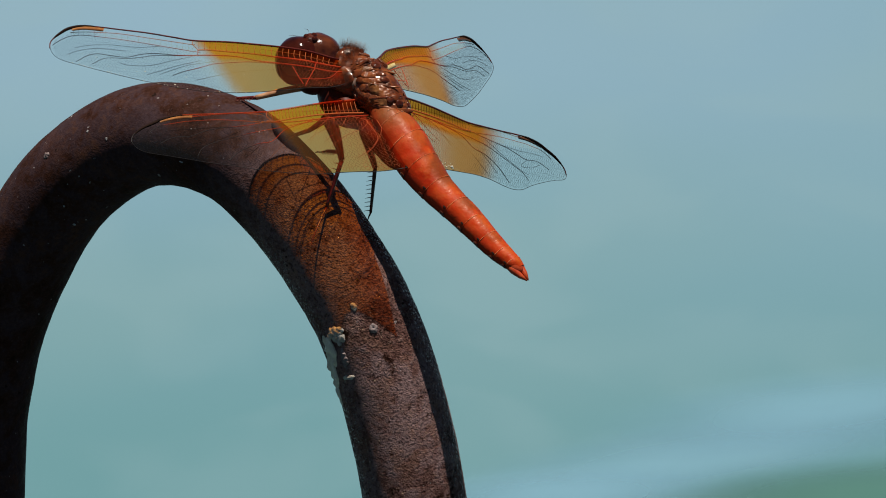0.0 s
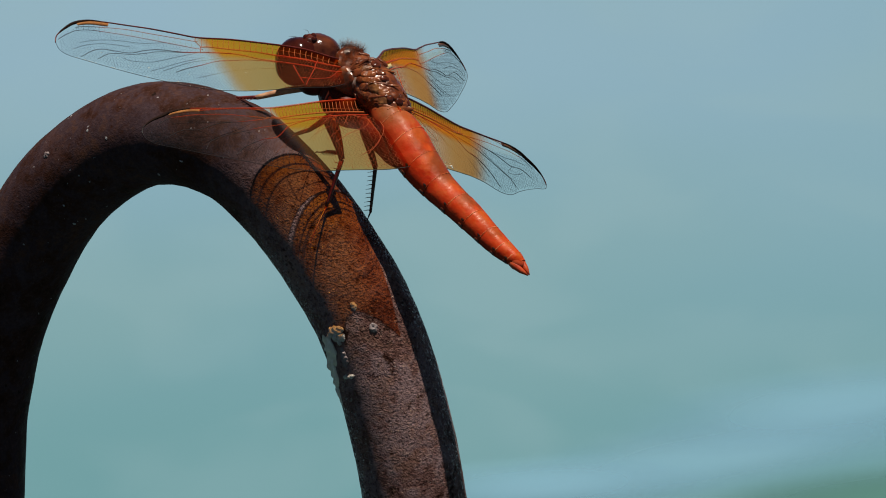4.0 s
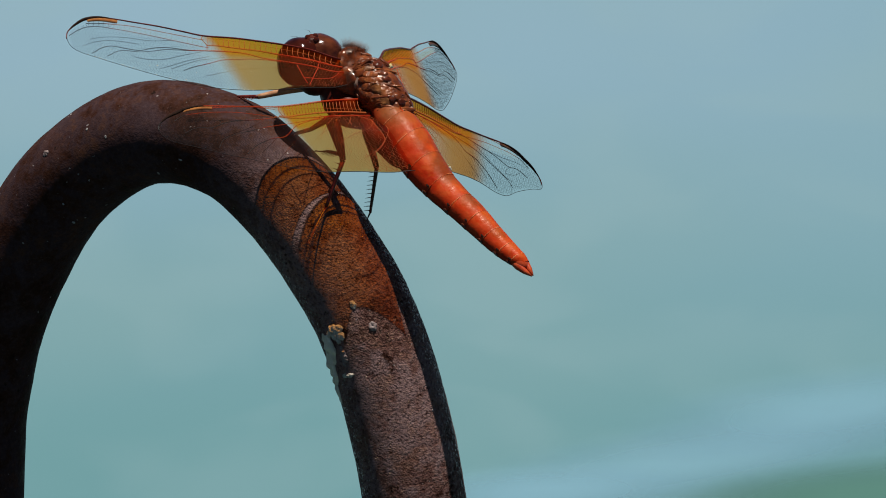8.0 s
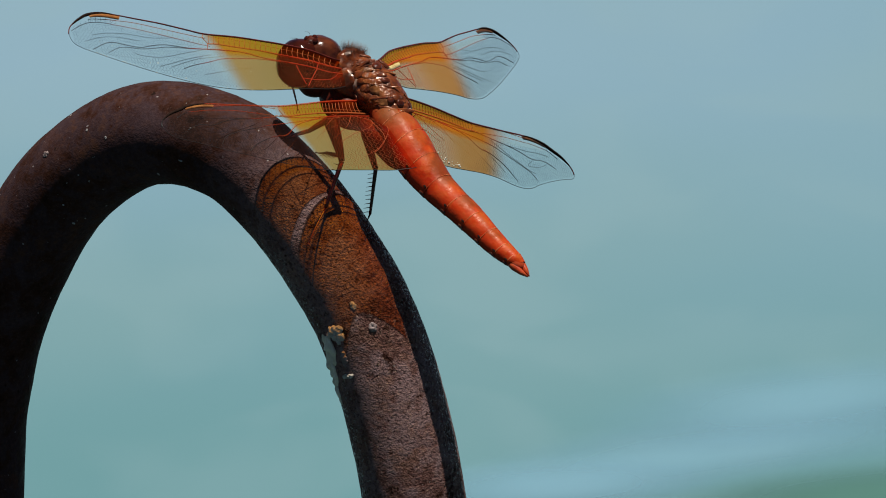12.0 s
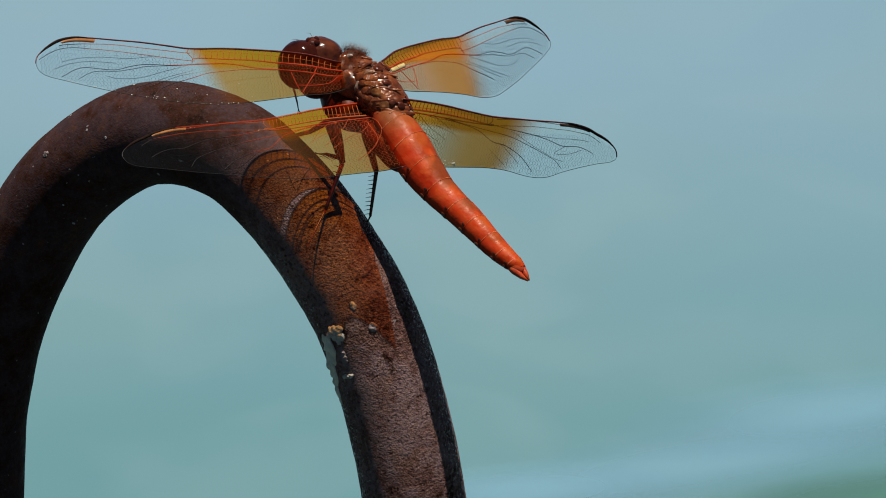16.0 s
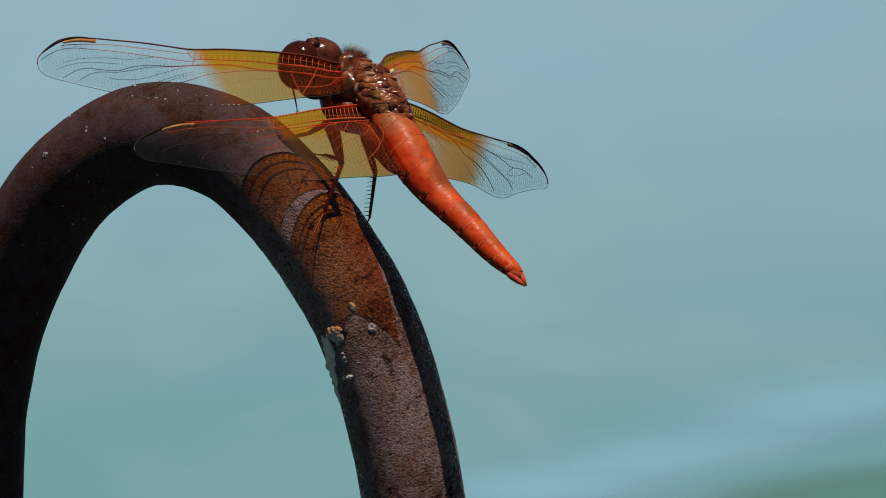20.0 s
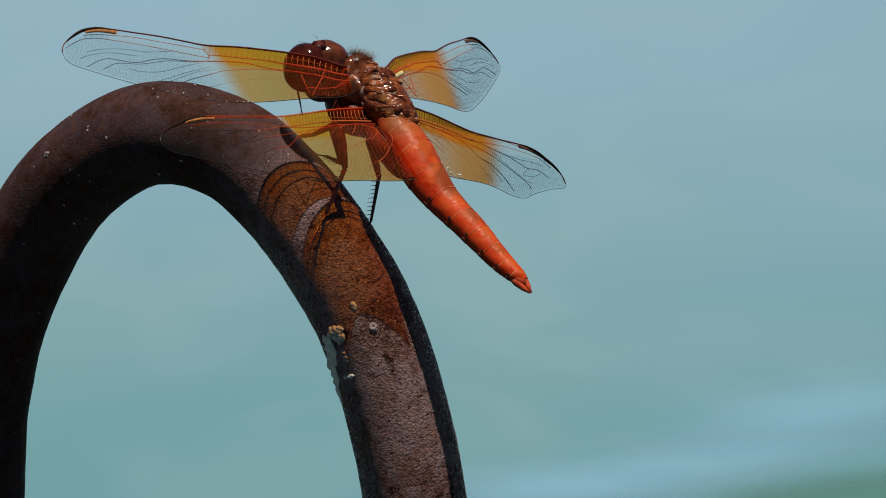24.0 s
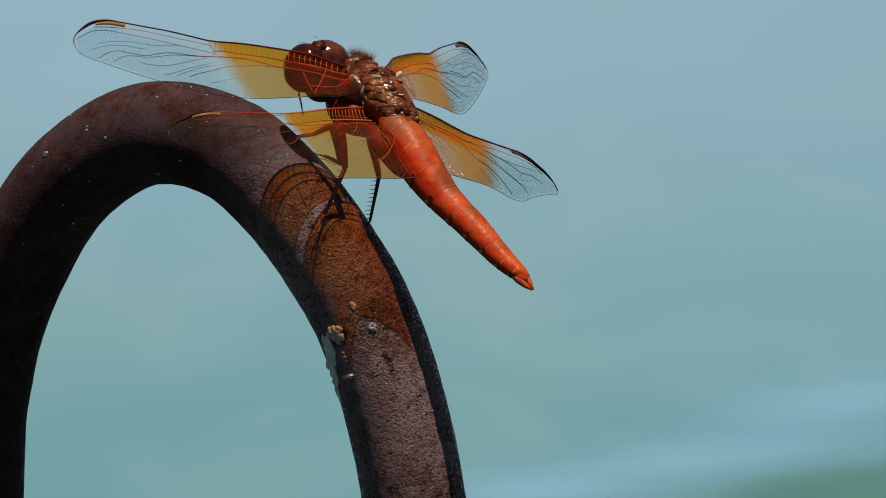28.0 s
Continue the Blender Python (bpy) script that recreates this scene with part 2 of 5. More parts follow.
def mat_water():
    m = Mat("pond_water")
    o = m.obj()
    sep = m.node("ShaderNodeSeparateXYZ")
    m.link(o, sep.inputs[0])
    mp = m.node("ShaderNodeMapping", Scale=(1.0, 0.45, 1.0))
    m.link(o, mp.inputs["Vector"])
    n = m.noise(5.0, 1, 0.4, 0.3, vec=mp.outputs[0])
    big = m.noise(1.3, 1, 0.4, vec=mp.outputs[0])
    fine = m.noise(13.0, 2, 0.5, 0.4, vec=mp.outputs[0])
    # the sky's reflection, paler and bluer with distance, is put into the colour
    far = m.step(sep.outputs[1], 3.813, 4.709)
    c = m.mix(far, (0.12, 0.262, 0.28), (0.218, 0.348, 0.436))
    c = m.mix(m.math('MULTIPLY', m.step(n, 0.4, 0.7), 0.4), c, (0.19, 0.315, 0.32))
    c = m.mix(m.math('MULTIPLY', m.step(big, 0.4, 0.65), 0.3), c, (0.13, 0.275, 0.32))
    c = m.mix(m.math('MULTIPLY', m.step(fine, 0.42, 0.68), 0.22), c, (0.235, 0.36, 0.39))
    # unseen water near the hoop, darkened to cut the light it throws up
    bounce_cut = m.step(m.math('ADD', sep.outputs[1], m.math('MULTIPLY', big, 0.8)), 3.3, 2.0)
    c = m.mix(bounce_cut, c, (0.02, 0.05, 0.05))
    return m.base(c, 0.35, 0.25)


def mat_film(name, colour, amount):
    """Soft-edged patch of colour on the water, thinning out to nothing at its rim."""
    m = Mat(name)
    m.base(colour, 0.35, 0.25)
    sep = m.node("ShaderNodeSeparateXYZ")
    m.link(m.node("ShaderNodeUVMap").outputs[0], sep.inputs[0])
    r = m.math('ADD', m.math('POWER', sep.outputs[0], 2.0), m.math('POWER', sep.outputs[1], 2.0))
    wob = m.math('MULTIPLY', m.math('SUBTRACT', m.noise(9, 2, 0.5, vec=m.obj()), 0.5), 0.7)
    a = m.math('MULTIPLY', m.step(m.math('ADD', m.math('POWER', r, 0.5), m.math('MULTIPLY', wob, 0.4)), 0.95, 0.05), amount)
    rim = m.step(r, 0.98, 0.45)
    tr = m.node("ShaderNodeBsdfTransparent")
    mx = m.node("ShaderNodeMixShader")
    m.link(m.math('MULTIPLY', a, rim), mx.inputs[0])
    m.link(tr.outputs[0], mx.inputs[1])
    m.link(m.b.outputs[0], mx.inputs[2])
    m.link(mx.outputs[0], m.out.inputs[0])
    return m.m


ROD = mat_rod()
LICHEN = mat_mottled("crusty_lichen", (0.42, 0.32, 0.22), (0.88, 0.83, 0.74), 1500, 0.8, 0.9, 0.0005, 0.2)
FLAKE = mat_mottled("pale_paint_flake", (0.7, 0.62, 0.45), (0.9, 0.84, 0.7), 600, 0.7, 0.7, 0.0003, 0.2)
NODULE = mat_mottled("rust_blister", (0.1, 0.05, 0.04), (0.32, 0.25, 0.23), 700, 0.5, 0.6, 0.0003)
SPECK = mat_mottled("pale_speck", (0.2, 0.18, 0.17), (0.45, 0.42, 0.4), 2000, 0.6)
THORAX = mat_cuticle("brown_red_thorax", (0.035, 0.008, 0.003), (0.15, 0.034, 0.011), (0.27, 0.08, 0.025))
PLATE = mat_cuticle("amber_brown_plate", (0.07, 0.015, 0.005), (0.21, 0.053, 0.016), (0.34, 0.11, 0.034))
KNOB = mat_body("glossy_dark_red_knob", (0.05, 0.010, 0.004), (0.17, 0.038, 0.013), 700, 0.14, spec=0.6, bump=0.35)
TAN = mat_cuticle("olive_tan_plate", (0.07, 0.018, 0.006), (0.17, 0.058, 0.017), (0.3, 0.12, 0.04))
PALE_SKIN = mat_body("pale_skin", (0.22, 0.1, 0.06), (0.45, 0.3, 0.22), 700, 0.35, spec=0.4)
SIDE = mat_body("dark_red_side", (0.05, 0.005, 0.002), (0.13, 0.013, 0.005), 300, 0.5, spec=0.2)
FLANK = mat_body("dark_red_flank", (0.045, 0.007, 0.003), (0.13, 0.02, 0.007), 300, 0.5, spec=0.2)
FACE = mat_body("red_brown_face", (0.03, 0.006, 0.003), (0.09, 0.016, 0.007), 500, 0.45, spec=0.2)
EYE_BROWN = mat_body("brown_eye", (0.03, 0.006, 0.003), (0.13, 0.033, 0.012), 330, 0.2, spec=0.5, bump=0.5)
EYE_MAT = mat_body("dark_maroon_eye", (0.022, 0.004, 0.002), (0.065, 0.011, 0.005), 300, 0.12, spec=0.5, bump=0.4)
ABDOMEN = mat_abdomen()
TAIL = mat_body("orange_red_tail", (0.42, 0.04, 0.01), (0.56, 0.09, 0.028), 700, 0.28, spec=0.35)
SEAM = mat_body("pale_orange_seam", (0.75, 0.18, 0.05), (0.9, 0.38, 0.17), 700, 0.6, spec=0.05)
SPOT = mat_mottled("black_mark", (0.01, 0.006, 0.005), (0.03, 0.015, 0.01), 900, 0.85, spec=0.05)
LEG_RED = mat_body("red_leg", (0.07, 0.007, 0.004), (0.18, 0.02, 0.008), 900, 0.35)
LEG_TAN = mat_body("tan_leg", (0.36, 0.15, 0.07), (0.6, 0.32, 0.17), 700, 0.3)
LEG_DARK = mat_body("dark_leg", (0.022, 0.006, 0.004), (0.07, 0.015, 0.008), 800, 0.4)
HAIR = mat_mottled("brown_hair", (0.12, 0.06, 0.04), (0.3, 0.17, 0.11), 900, 0.6)
PALE_GLINT = mat_body("pale_glint", (0.62, 0.55, 0.35), (0.85, 0.82, 0.7), 900, 0.12, spec=0.8)
CELL = mat_body("pale_yellow_cell", (0.5, 0.38, 0.14), (0.68, 0.55, 0.26), 900, 0.45, spec=0.3)
STIGMA_BACKLIT = mat_body("backlit_stigma", (0.05, 0.018, 0.008), (0.16, 0.06, 0.02), 900, 0.4)
STIGMA = mat_body("orange_stigma", (0.24, 0.085, 0.022), (0.38, 0.15, 0.04), 900, 0.4)
MEMBRANE = {"LF": mat_membrane("left_forewing_skin", 0.49, 0.0, 0.24, 0.42, 0.3), "LH": mat_membrane("left_hindwing_skin", 0.42, 0.0, 0.17, 0.4, 0.2),
            "RF": mat_membrane("right_forewing_skin", 0.54, 0.8, 0.05, 0.25), "RH": mat_membrane("right_hindwing_skin", 0.56, 0.8, 0.05, 0.25)}
VEIN = {"F": mat_vein("forewing_vein", 0.5, 0.6), "H": mat_vein("hindwing_vein", 0.46, 0.6)}
BACKLIT_COSTA = mat_body("backlit_costa", (0.05, 0.01, 0.008), (0.16, 0.02, 0.012), 700, 0.4, spec=0.3)
NET = {"F": mat_vein("forewing_net", 0.5, 0.955), "H": mat_vein("hindwing_net", 0.46, 0.955)}


# ---- mesh helpers ----
class Geo:
    """Vertices, faces and per-vertex UVs of one mesh."""

    def __init__(self):
        self.v, self.f, self.uv = [], [], []

    def add(self, verts, faces, uvs=None):
        k = len(self.v)
        self.v += [tuple(p) for p in verts]
        self.f += [tuple(i + k for i in f) for f in faces]
        self.uv += list(uvs) if uvs else [(0.0, 0.0)] * len(verts)
        return self

    def tube(self, pts, radii, seg=8, uvs=None, flat=1.0):
        """A tapered tube along pts, its ends closed."""
        pts = [Vector(p) for p in pts]
        n = len(pts)
        if isinstance(radii, (int, float)):
            radii = [radii] * n
        side, rings, ruv = None, [], []
        for i, p in enumerate(pts):
            d = (pts[min(i + 1, n - 1)] - pts[max(i - 1, 0)]).normalized()
            if side is None:
                side = d.orthogonal().normalized()
            side = (side - d * side.dot(d)).normalized()
            other = d.cross(side)
            for j in range(seg):
                a = 2 * math.pi * j / seg
                rings.append(p + (side * math.cos(a) + other * math.sin(a) * flat) * radii[i])
                ruv.append(uvs[i] if uvs else (0.0, 0.0))
        faces = [(i * seg + j, i * seg + (j + 1) % seg, (i + 1) * seg + (j + 1) % seg, (i + 1) * seg + j)
                 for i in range(n - 1) for j in range(seg)]
        faces += [tuple(reversed(range(seg))), tuple((n - 1) * seg + j for j in range(seg))]
        return self.add(rings, faces, ruv)

    def blob(self, centre, radii, turn=None, rough=0.0, freq=600.0, nu=24, nv=14, power=1.0):
        """An ellipsoid, made uneven by noise."""
        turn = turn or Matrix.Identity(3)
        c, vs = Vector(centre), []
        for i in range(nv + 1):
            th = math.pi * i / nv
            for j in range(nu):
                ph = 2 * math.pi * j / nu
                d = Vector((math.sin(th) * math.cos(ph), math.sin(th) * math.sin(ph), math.cos(th)))
                q = Vector([math.copysign(abs(x) ** power, x) * r for x, r in zip(d, radii)])
                p = c + turn @ q
                if rough:
                    p = p + (turn @ d) * rough * noise.noise(p * freq)
                vs.append(p)
        fs = [(i * nu + j, i * nu + (j + 1) % nu, (i + 1) * nu + (j + 1) % nu, (i + 1) * nu + j)
              for i in range(nv) for j in range(nu)]
        return self.add(vs, [tuple(reversed(f)) for f in fs])


def part(name, geo, material, parent=None, label="", smooth=True):
    me = bpy.data.meshes.new(name)
    me.from_pydata(geo.v, [], geo.f)
    lay = me.uv_layers.new(name="UVMap")
    flat = np.array(geo.uv, float)[np.array([i for f in geo.f for i in f])]
    lay.data.foreach_set("uv", flat.ravel())
    me.materials.append(material)
    if smooth:
        me.shade_smooth()
    me.update()
    ob = new(name, me)
    if parent is not None:
        ob.parent = parent
    if label:
        ob["label"] = label
    return ob


def spline(pts, n):
    """A smooth curve through pts (Catmull-Rom), n samples a span."""
    pts = [Vector(p) for p in pts]
    ext = [pts[0] * 2 - pts[1]] + pts + [pts[-1] * 2 - pts[-2]]
    out = []
    for i in range(1, len(ext) - 2):
        a, b, c, d = ext[i - 1:i + 3]
        for k in range(n):
            t = k / n
            out.append(0.5 * (2 * b + (c - a) * t + (2 * a - 5 * b + 4 * c - d) * t * t + (3 * b - a - 3 * c + d) * t ** 3))
    return out + [pts[-1]]


# ---- water ----
def build_water():
    g = Geo()
    rings = [0.0, 2.0, 4.0, 5.0, 5.5, 6.0, 6.5, 7.0, 7.5, 8.0, 9.0, 11.0, 15.0, 25.0, 60.0, 200.0, 1500.0]
    seg = 96
    for r in rings:
        for j in range(seg):
            a = 2 * math.pi * j / seg
            x, y = r * math.cos(a), r * math.sin(a)
            g.add([(x, y, 0.0)], [])
    g.f = [(i * seg + j, i * seg + (j + 1) % seg, (i + 1) * seg + (j + 1) % seg, (i + 1) * seg + j)
           for i in range(len(rings) - 1) for j in range(seg)]
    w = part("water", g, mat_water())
    return tagged(w, "calm blue-green pond water in sunlight", "water", kind="structure")


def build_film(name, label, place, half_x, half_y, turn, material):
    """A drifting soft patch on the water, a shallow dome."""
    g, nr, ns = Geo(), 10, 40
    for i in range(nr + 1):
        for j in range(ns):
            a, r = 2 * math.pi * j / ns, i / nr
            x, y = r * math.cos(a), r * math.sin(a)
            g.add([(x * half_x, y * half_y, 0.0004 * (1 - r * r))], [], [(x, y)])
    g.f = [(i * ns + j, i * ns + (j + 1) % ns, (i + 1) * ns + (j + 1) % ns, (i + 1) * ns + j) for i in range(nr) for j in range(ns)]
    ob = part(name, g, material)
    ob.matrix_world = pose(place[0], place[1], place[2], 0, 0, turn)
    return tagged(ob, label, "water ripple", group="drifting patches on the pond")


# ---- hoop ----
YAW = radians(30)
HOOP_AT = Vector((-0.01931, 0.00073, 0.90346))
ALONG = Vector((math.cos(YAW), -math.sin(YAW), 0))
R_ROD = 0.0079
# centre line in the hoop's own upright plane: mm along it, mm up
LINE = [(-62.54, -963.5), (-62.54, -300.0), (-62.14, -120.0), (-61.54, -49.36), (-59.68, -29.57), (-55.02, -15.25), (-46.2, -0.35), (-35.23, 8.85), (-25.54, 11.8), (-14.39, 9.95), (-4.89, 3.36), (2.69, -4.91), (8.47, -13.22), (13.2, -24.53), (16.98, -39.29), (19.66, -59.68), (21.1, -86.1), (27.1, -350.0), (28.1, -963.5)]


def hoop_line():
    pts = [HOOP_AT + ALONG * (a / 1000) + Vector((0, 0, h / 1000)) for a, h in LINE]
    return spline(pts, 14)


def rod_frames():
    pts, out, s = hoop_line(), [], 0.0
    for i, p in enumerate(pts):
        d = (pts[min(i + 1, len(pts) - 1)] - pts[max(i - 1, 0)]).normalized()
        e1 = (FRONT - d * FRONT.dot(d)).normalized()
        e2 = e1.cross(d)          # towards the outer side of the bow
        if i:
            s += (p - pts[i - 1]).length * 1000
        out.append((p, d, e1, e2, s))
    return out


def on_rod(s, ang, lift=0.0):
    """The place and outward normal on the rod's skin at s mm along it and ang degrees round it."""
    fr = rod_frames()
    p, d, e1, e2, _ = min(fr, key=lambda q: abs(q[4] - s))
    n = e1 * math.cos(radians(ang)) + e2 * math.sin(radians(ang))
    return p + d * ((s - min(fr, key=lambda q: abs(q[4] - s))[4]) / 1000) + n * (R_ROD + lift), n, d


def build_hoop():
    hoop = new("iron_hoop")
    hoop.matrix_world = Matrix.Translation((HOOP_AT.x, HOOP_AT.y, 0))
    back = Vector((-HOOP_AT.x, -HOOP_AT.y, 0))
    fr = rod_frames()
    seg, g = 64, Geo()
    for p, d, e1, e2, s in fr:
        for j in range(seg):
            ang = -180 + 360 * j / seg
            n = e1 * math.cos(radians(ang)) + e2 * math.sin(radians(ang))
            q = p + n * R_ROD
            q = q + n * (0.00006 * noise.noise(q * 130) + 0.00007 * noise.noise(q * 520))
            g.add([q + back], [], [(s, ang)])
    g.f = [(i * seg + j, (i + 1) * seg + j, (i + 1) * seg + (j + 1) % seg, i * seg + (j + 1) % seg)
           for i in range(len(fr) - 1) for j in range(seg)]
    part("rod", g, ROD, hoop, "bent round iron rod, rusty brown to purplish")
    # knobs, crust and flakes on the skin
    for name, mat, s, ang, r, flatness in [('blister', 'N', 1037.8, 4.2, (0.0007199999999999999, 0.00066, 0.00026000000000000003), 0.12), ('lichen', 'L', 1036.0, -41.9, (0.0009, 0.001, 0.0004), 0.12), ('lichen', 'L', 1036.2, -35.0, (0.0007, 0.0009, 0.00035), 0.12), ('lichen', 'L', 1037.2, -35.2, (0.0008, 0.0008, 0.00035), 0.12), ('lichen', 'L', 1036.9, -42.9, (0.0007, 0.0006, 0.0003), 0.12), ('lichen', 'L', 1037.9, -40.3, (0.0005, 0.0004, 0.0003), 0.12), ('lichen', 'L', 1036.3, -49.3, (0.0005, 0.0006, 0.0003), 0.12), ('paint_flake', 'F', 1038.5, -60.5, (0.0026, 0.0013, 0.0003), 0.12), ('paint_flake', 'F', 1041.5, -70.6, (0.0028, 0.0012, 0.0003), 0.12), ('paint_flake', 'F', 1044.7, -79.3, (0.0026, 0.0009, 0.00025), 0.12), ('lichen', 'L', 1043.3, -49.3, (0.00035, 0.0006, 0.00025), 0.12), ('lichen', 'L', 1043.5, -41.4, (0.00035, 0.0007, 0.0003), 0.12), ('rust_scab', 'N', 1040.9, -44.0, (0.0012, 0.0003, 0.0002), 0.12), ('rust_scab', 'N', 1040.2, -40.9, (0.0013, 0.0005, 0.00025), 0.12), ('pale_speck', 'S', 997.6, -33.4, (0.00035, 0.00015, 0.00011999999999999999), 0.1), ('pale_speck', 'S', 968.6, -37.8, (0.00018, 0.0003, 0.0001), 0.1), ('pale_speck', 'S', 970.8, -14.8, (0.00014, 0.0002, 0.00008), 0.1), ('pale_speck', 'S', 977.9, 75.3, (0.0002, 0.0002, 0.0001), 0.1), ('rust_scab', 'N', 973.4, 43.0, (0.0006, 0.0005, 0.0002), 0.12), ('pale_speck', 'S', 1051.8, 43.0, (0.00014000000000000001, 0.00014000000000000001, 0.0001), 0.1), ('pale_speck', 'S', 981.4, 31.3, (0.0002, 0.0002, 8e-05), 0.1), ('pale_speck', 'S', 984.3, 10.3, (0.00017999999999999998, 0.00025, 8e-05), 0.1), ('lichen', 'L', 1033.9, -6.0, (0.0007, 0.0005, 0.0002), 0.12), ('pale_speck', 'S', 1033.1, -72.1, (0.0003, 0.0002, 0.0001), 0.1)]:
        q, n, d = on_rod(s, ang)
        turn = Matrix((d, n.cross(d), n)).transposed()
        g = Geo().blob(q + back, (r[0], r[1], r[2]), turn, (r[0] + r[1]) * flatness, 1.6 / min(r[:2]), 40, 24)
        part(name, g, {"N": NODULE, "L": LICHEN, "F": FLAKE, "S": SPECK}[mat], hoop)
    return tagged(hoop, "rusty brown iron hoop standing in the pond", "hoop")


# ---- dragonfly: its own space has x forward, y to its left, z up ----
MM = 0.001
# wing outlines seen from above: share of the span, and mm before (+) or behind (-) the wing's axis
LEAD = {"F": ((0, 0.03, 0.072, 0.112, 0.186, 0.28, 0.376, 0.494, 0.56, 0.646, 0.738, 0.81, 0.864, 0.916, 0.952, 0.978, 0.993, 1), (0, 0.25, 0.75, 1.15, 1.4, 1.5, 1.5, 1.2, 1.5, 1.9, 2.1, 2.25, 2.2, 1.5, 0.4, -0.65, -1.5, -2.6)),
        "H": ((0, 0.086, 0.19, 0.297, 0.4, 0.495, 0.613, 0.705, 0.77, 0.84, 0.88, 0.934, 0.972, 0.991, 1), (1, 0.9, 0.6, 0.1, -0.3, -0.3, -0.25, -0.15, -0.2, -0.7, -1.3, -2.1, -3, -3.7, -4.6))}
TRAIL = {"LF": ((0, 0.02, 0.06, 0.136, 0.21, 0.31, 0.4, 0.49, 0.584, 0.674, 0.76, 0.85, 0.92, 0.962, 0.985, 0.996, 1), (-4.6, -5, -5.6, -6.1, -6.75, -7.6, -8.1, -8.25, -8, -7.5, -6.9, -6.1, -5.35, -4.85, -4.3, -3.6, -2.6)),
         "RF": ((0, 0.02, 0.04, 0.08, 0.17, 0.29, 0.4, 0.486, 0.57, 0.65, 0.7, 0.756, 0.84, 0.91, 0.955, 0.982, 0.995, 1), (-2.6, -3.6, -4.6, -5.3, -6, -6.9, -7.9, -8.9, -9.15, -8.45, -7.9, -7.2, -6, -5, -4.25, -3.7, -3.25, -2.6)),
         "LH": ((0, 0.06, 0.14, 0.21, 0.32, 0.43, 0.53, 0.64, 0.74, 0.88, 0.94, 0.972, 0.991, 1), (-11.8, -12.2, -12.1, -12.1, -12.1, -11.4, -10.6, -9.6, -8.8, -7.4, -6.8, -6.3, -5.6, -4.6)),
         "RH": ((0, 0.1, 0.22, 0.32, 0.42, 0.5, 0.545, 0.6, 0.655, 0.71, 0.77, 0.84, 0.92, 0.965, 0.99, 1), (-7.8, -8.7, -8.85, -8.6, -8.35, -8.4, -8.6, -8.95, -9.1, -8.8, -7.8, -6.85, -5.95, -5.6, -5.2, -4.6))}
SPAN = {"LF": 50.0, "RF": 50.0, "LH": 43.4, "RH": 45.5}
NODUS = {"F": 0.494, "H": 0.4}


def smooth_interp(u, xs, ys):
    """Smooth curve through the outline's stations."""
    i = max(0, min(len(xs) - 2, int(np.searchsorted(xs, u)) - 1))
    h = xs[i + 1] - xs[i]
    t = (u - xs[i]) / h
    m0 = (ys[i + 1] - ys[i - 1]) / (xs[i + 1] - xs[i - 1]) if i else (ys[1] - ys[0]) / h
    m1 = (ys[i + 2] - ys[i]) / (xs[i + 2] - xs[i]) if i + 2 < len(xs) else (ys[i + 1] - ys[i]) / h * 2
    return ((2 * t ** 3 - 3 * t * t + 1) * ys[i] + (t ** 3 - 2 * t * t + t) * h * m0
            + (-2 * t ** 3 + 3 * t * t) * ys[i + 1] + (t ** 3 - t * t) * h * m1)


def wing_point(which, u, f, lift=0.0):
    """The point at u of the span and f of the chord, behind the leading edge."""
    k = which[1]
    v0, v1 = smooth_interp(u, *LEAD[k]), smooth_interp(u, *TRAIL[which])
    # the front is pleated into a V as far as the nodus, and the hind part sags a little
    fold = 0.45 * math.sin(math.pi * min(1, f / 0.3)) * max(0, 1 - u / NODUS[k]) ** 0.5 if f < 0.3 else 0
    ripple = 0.12 * math.sin(u * 9) * f
    z = (-fold + ripple) * (1 if which[0] == "R" else -1)
    lobe = 1.7 * max(0, 1 - u / 0.2) ** 2 * math.sin(math.pi * min(1, 0.12 + 0.8 * f)) if k == "H" else 0       # the hindwing's root bulges back past its joint
    if which == "LH":
        lobe += 3.4 * f * f * max(0, 1 - u / 0.16) ** 1.5
    q = Vector((u * SPAN[which] - lobe, v0 + (v1 - v0) * f, z))
    if which == "LH":        # its inner corner arches over the side of the abdomen
        q += Vector((0.58, -0.44, -0.68)) * (4.0 + 3.4 * f) * max(0, 1 - u / 0.16) ** 1.2 * min(1, max(0, (f - 0.08) / 0.35))
    return q * MM + Vector((0, 0, lift))


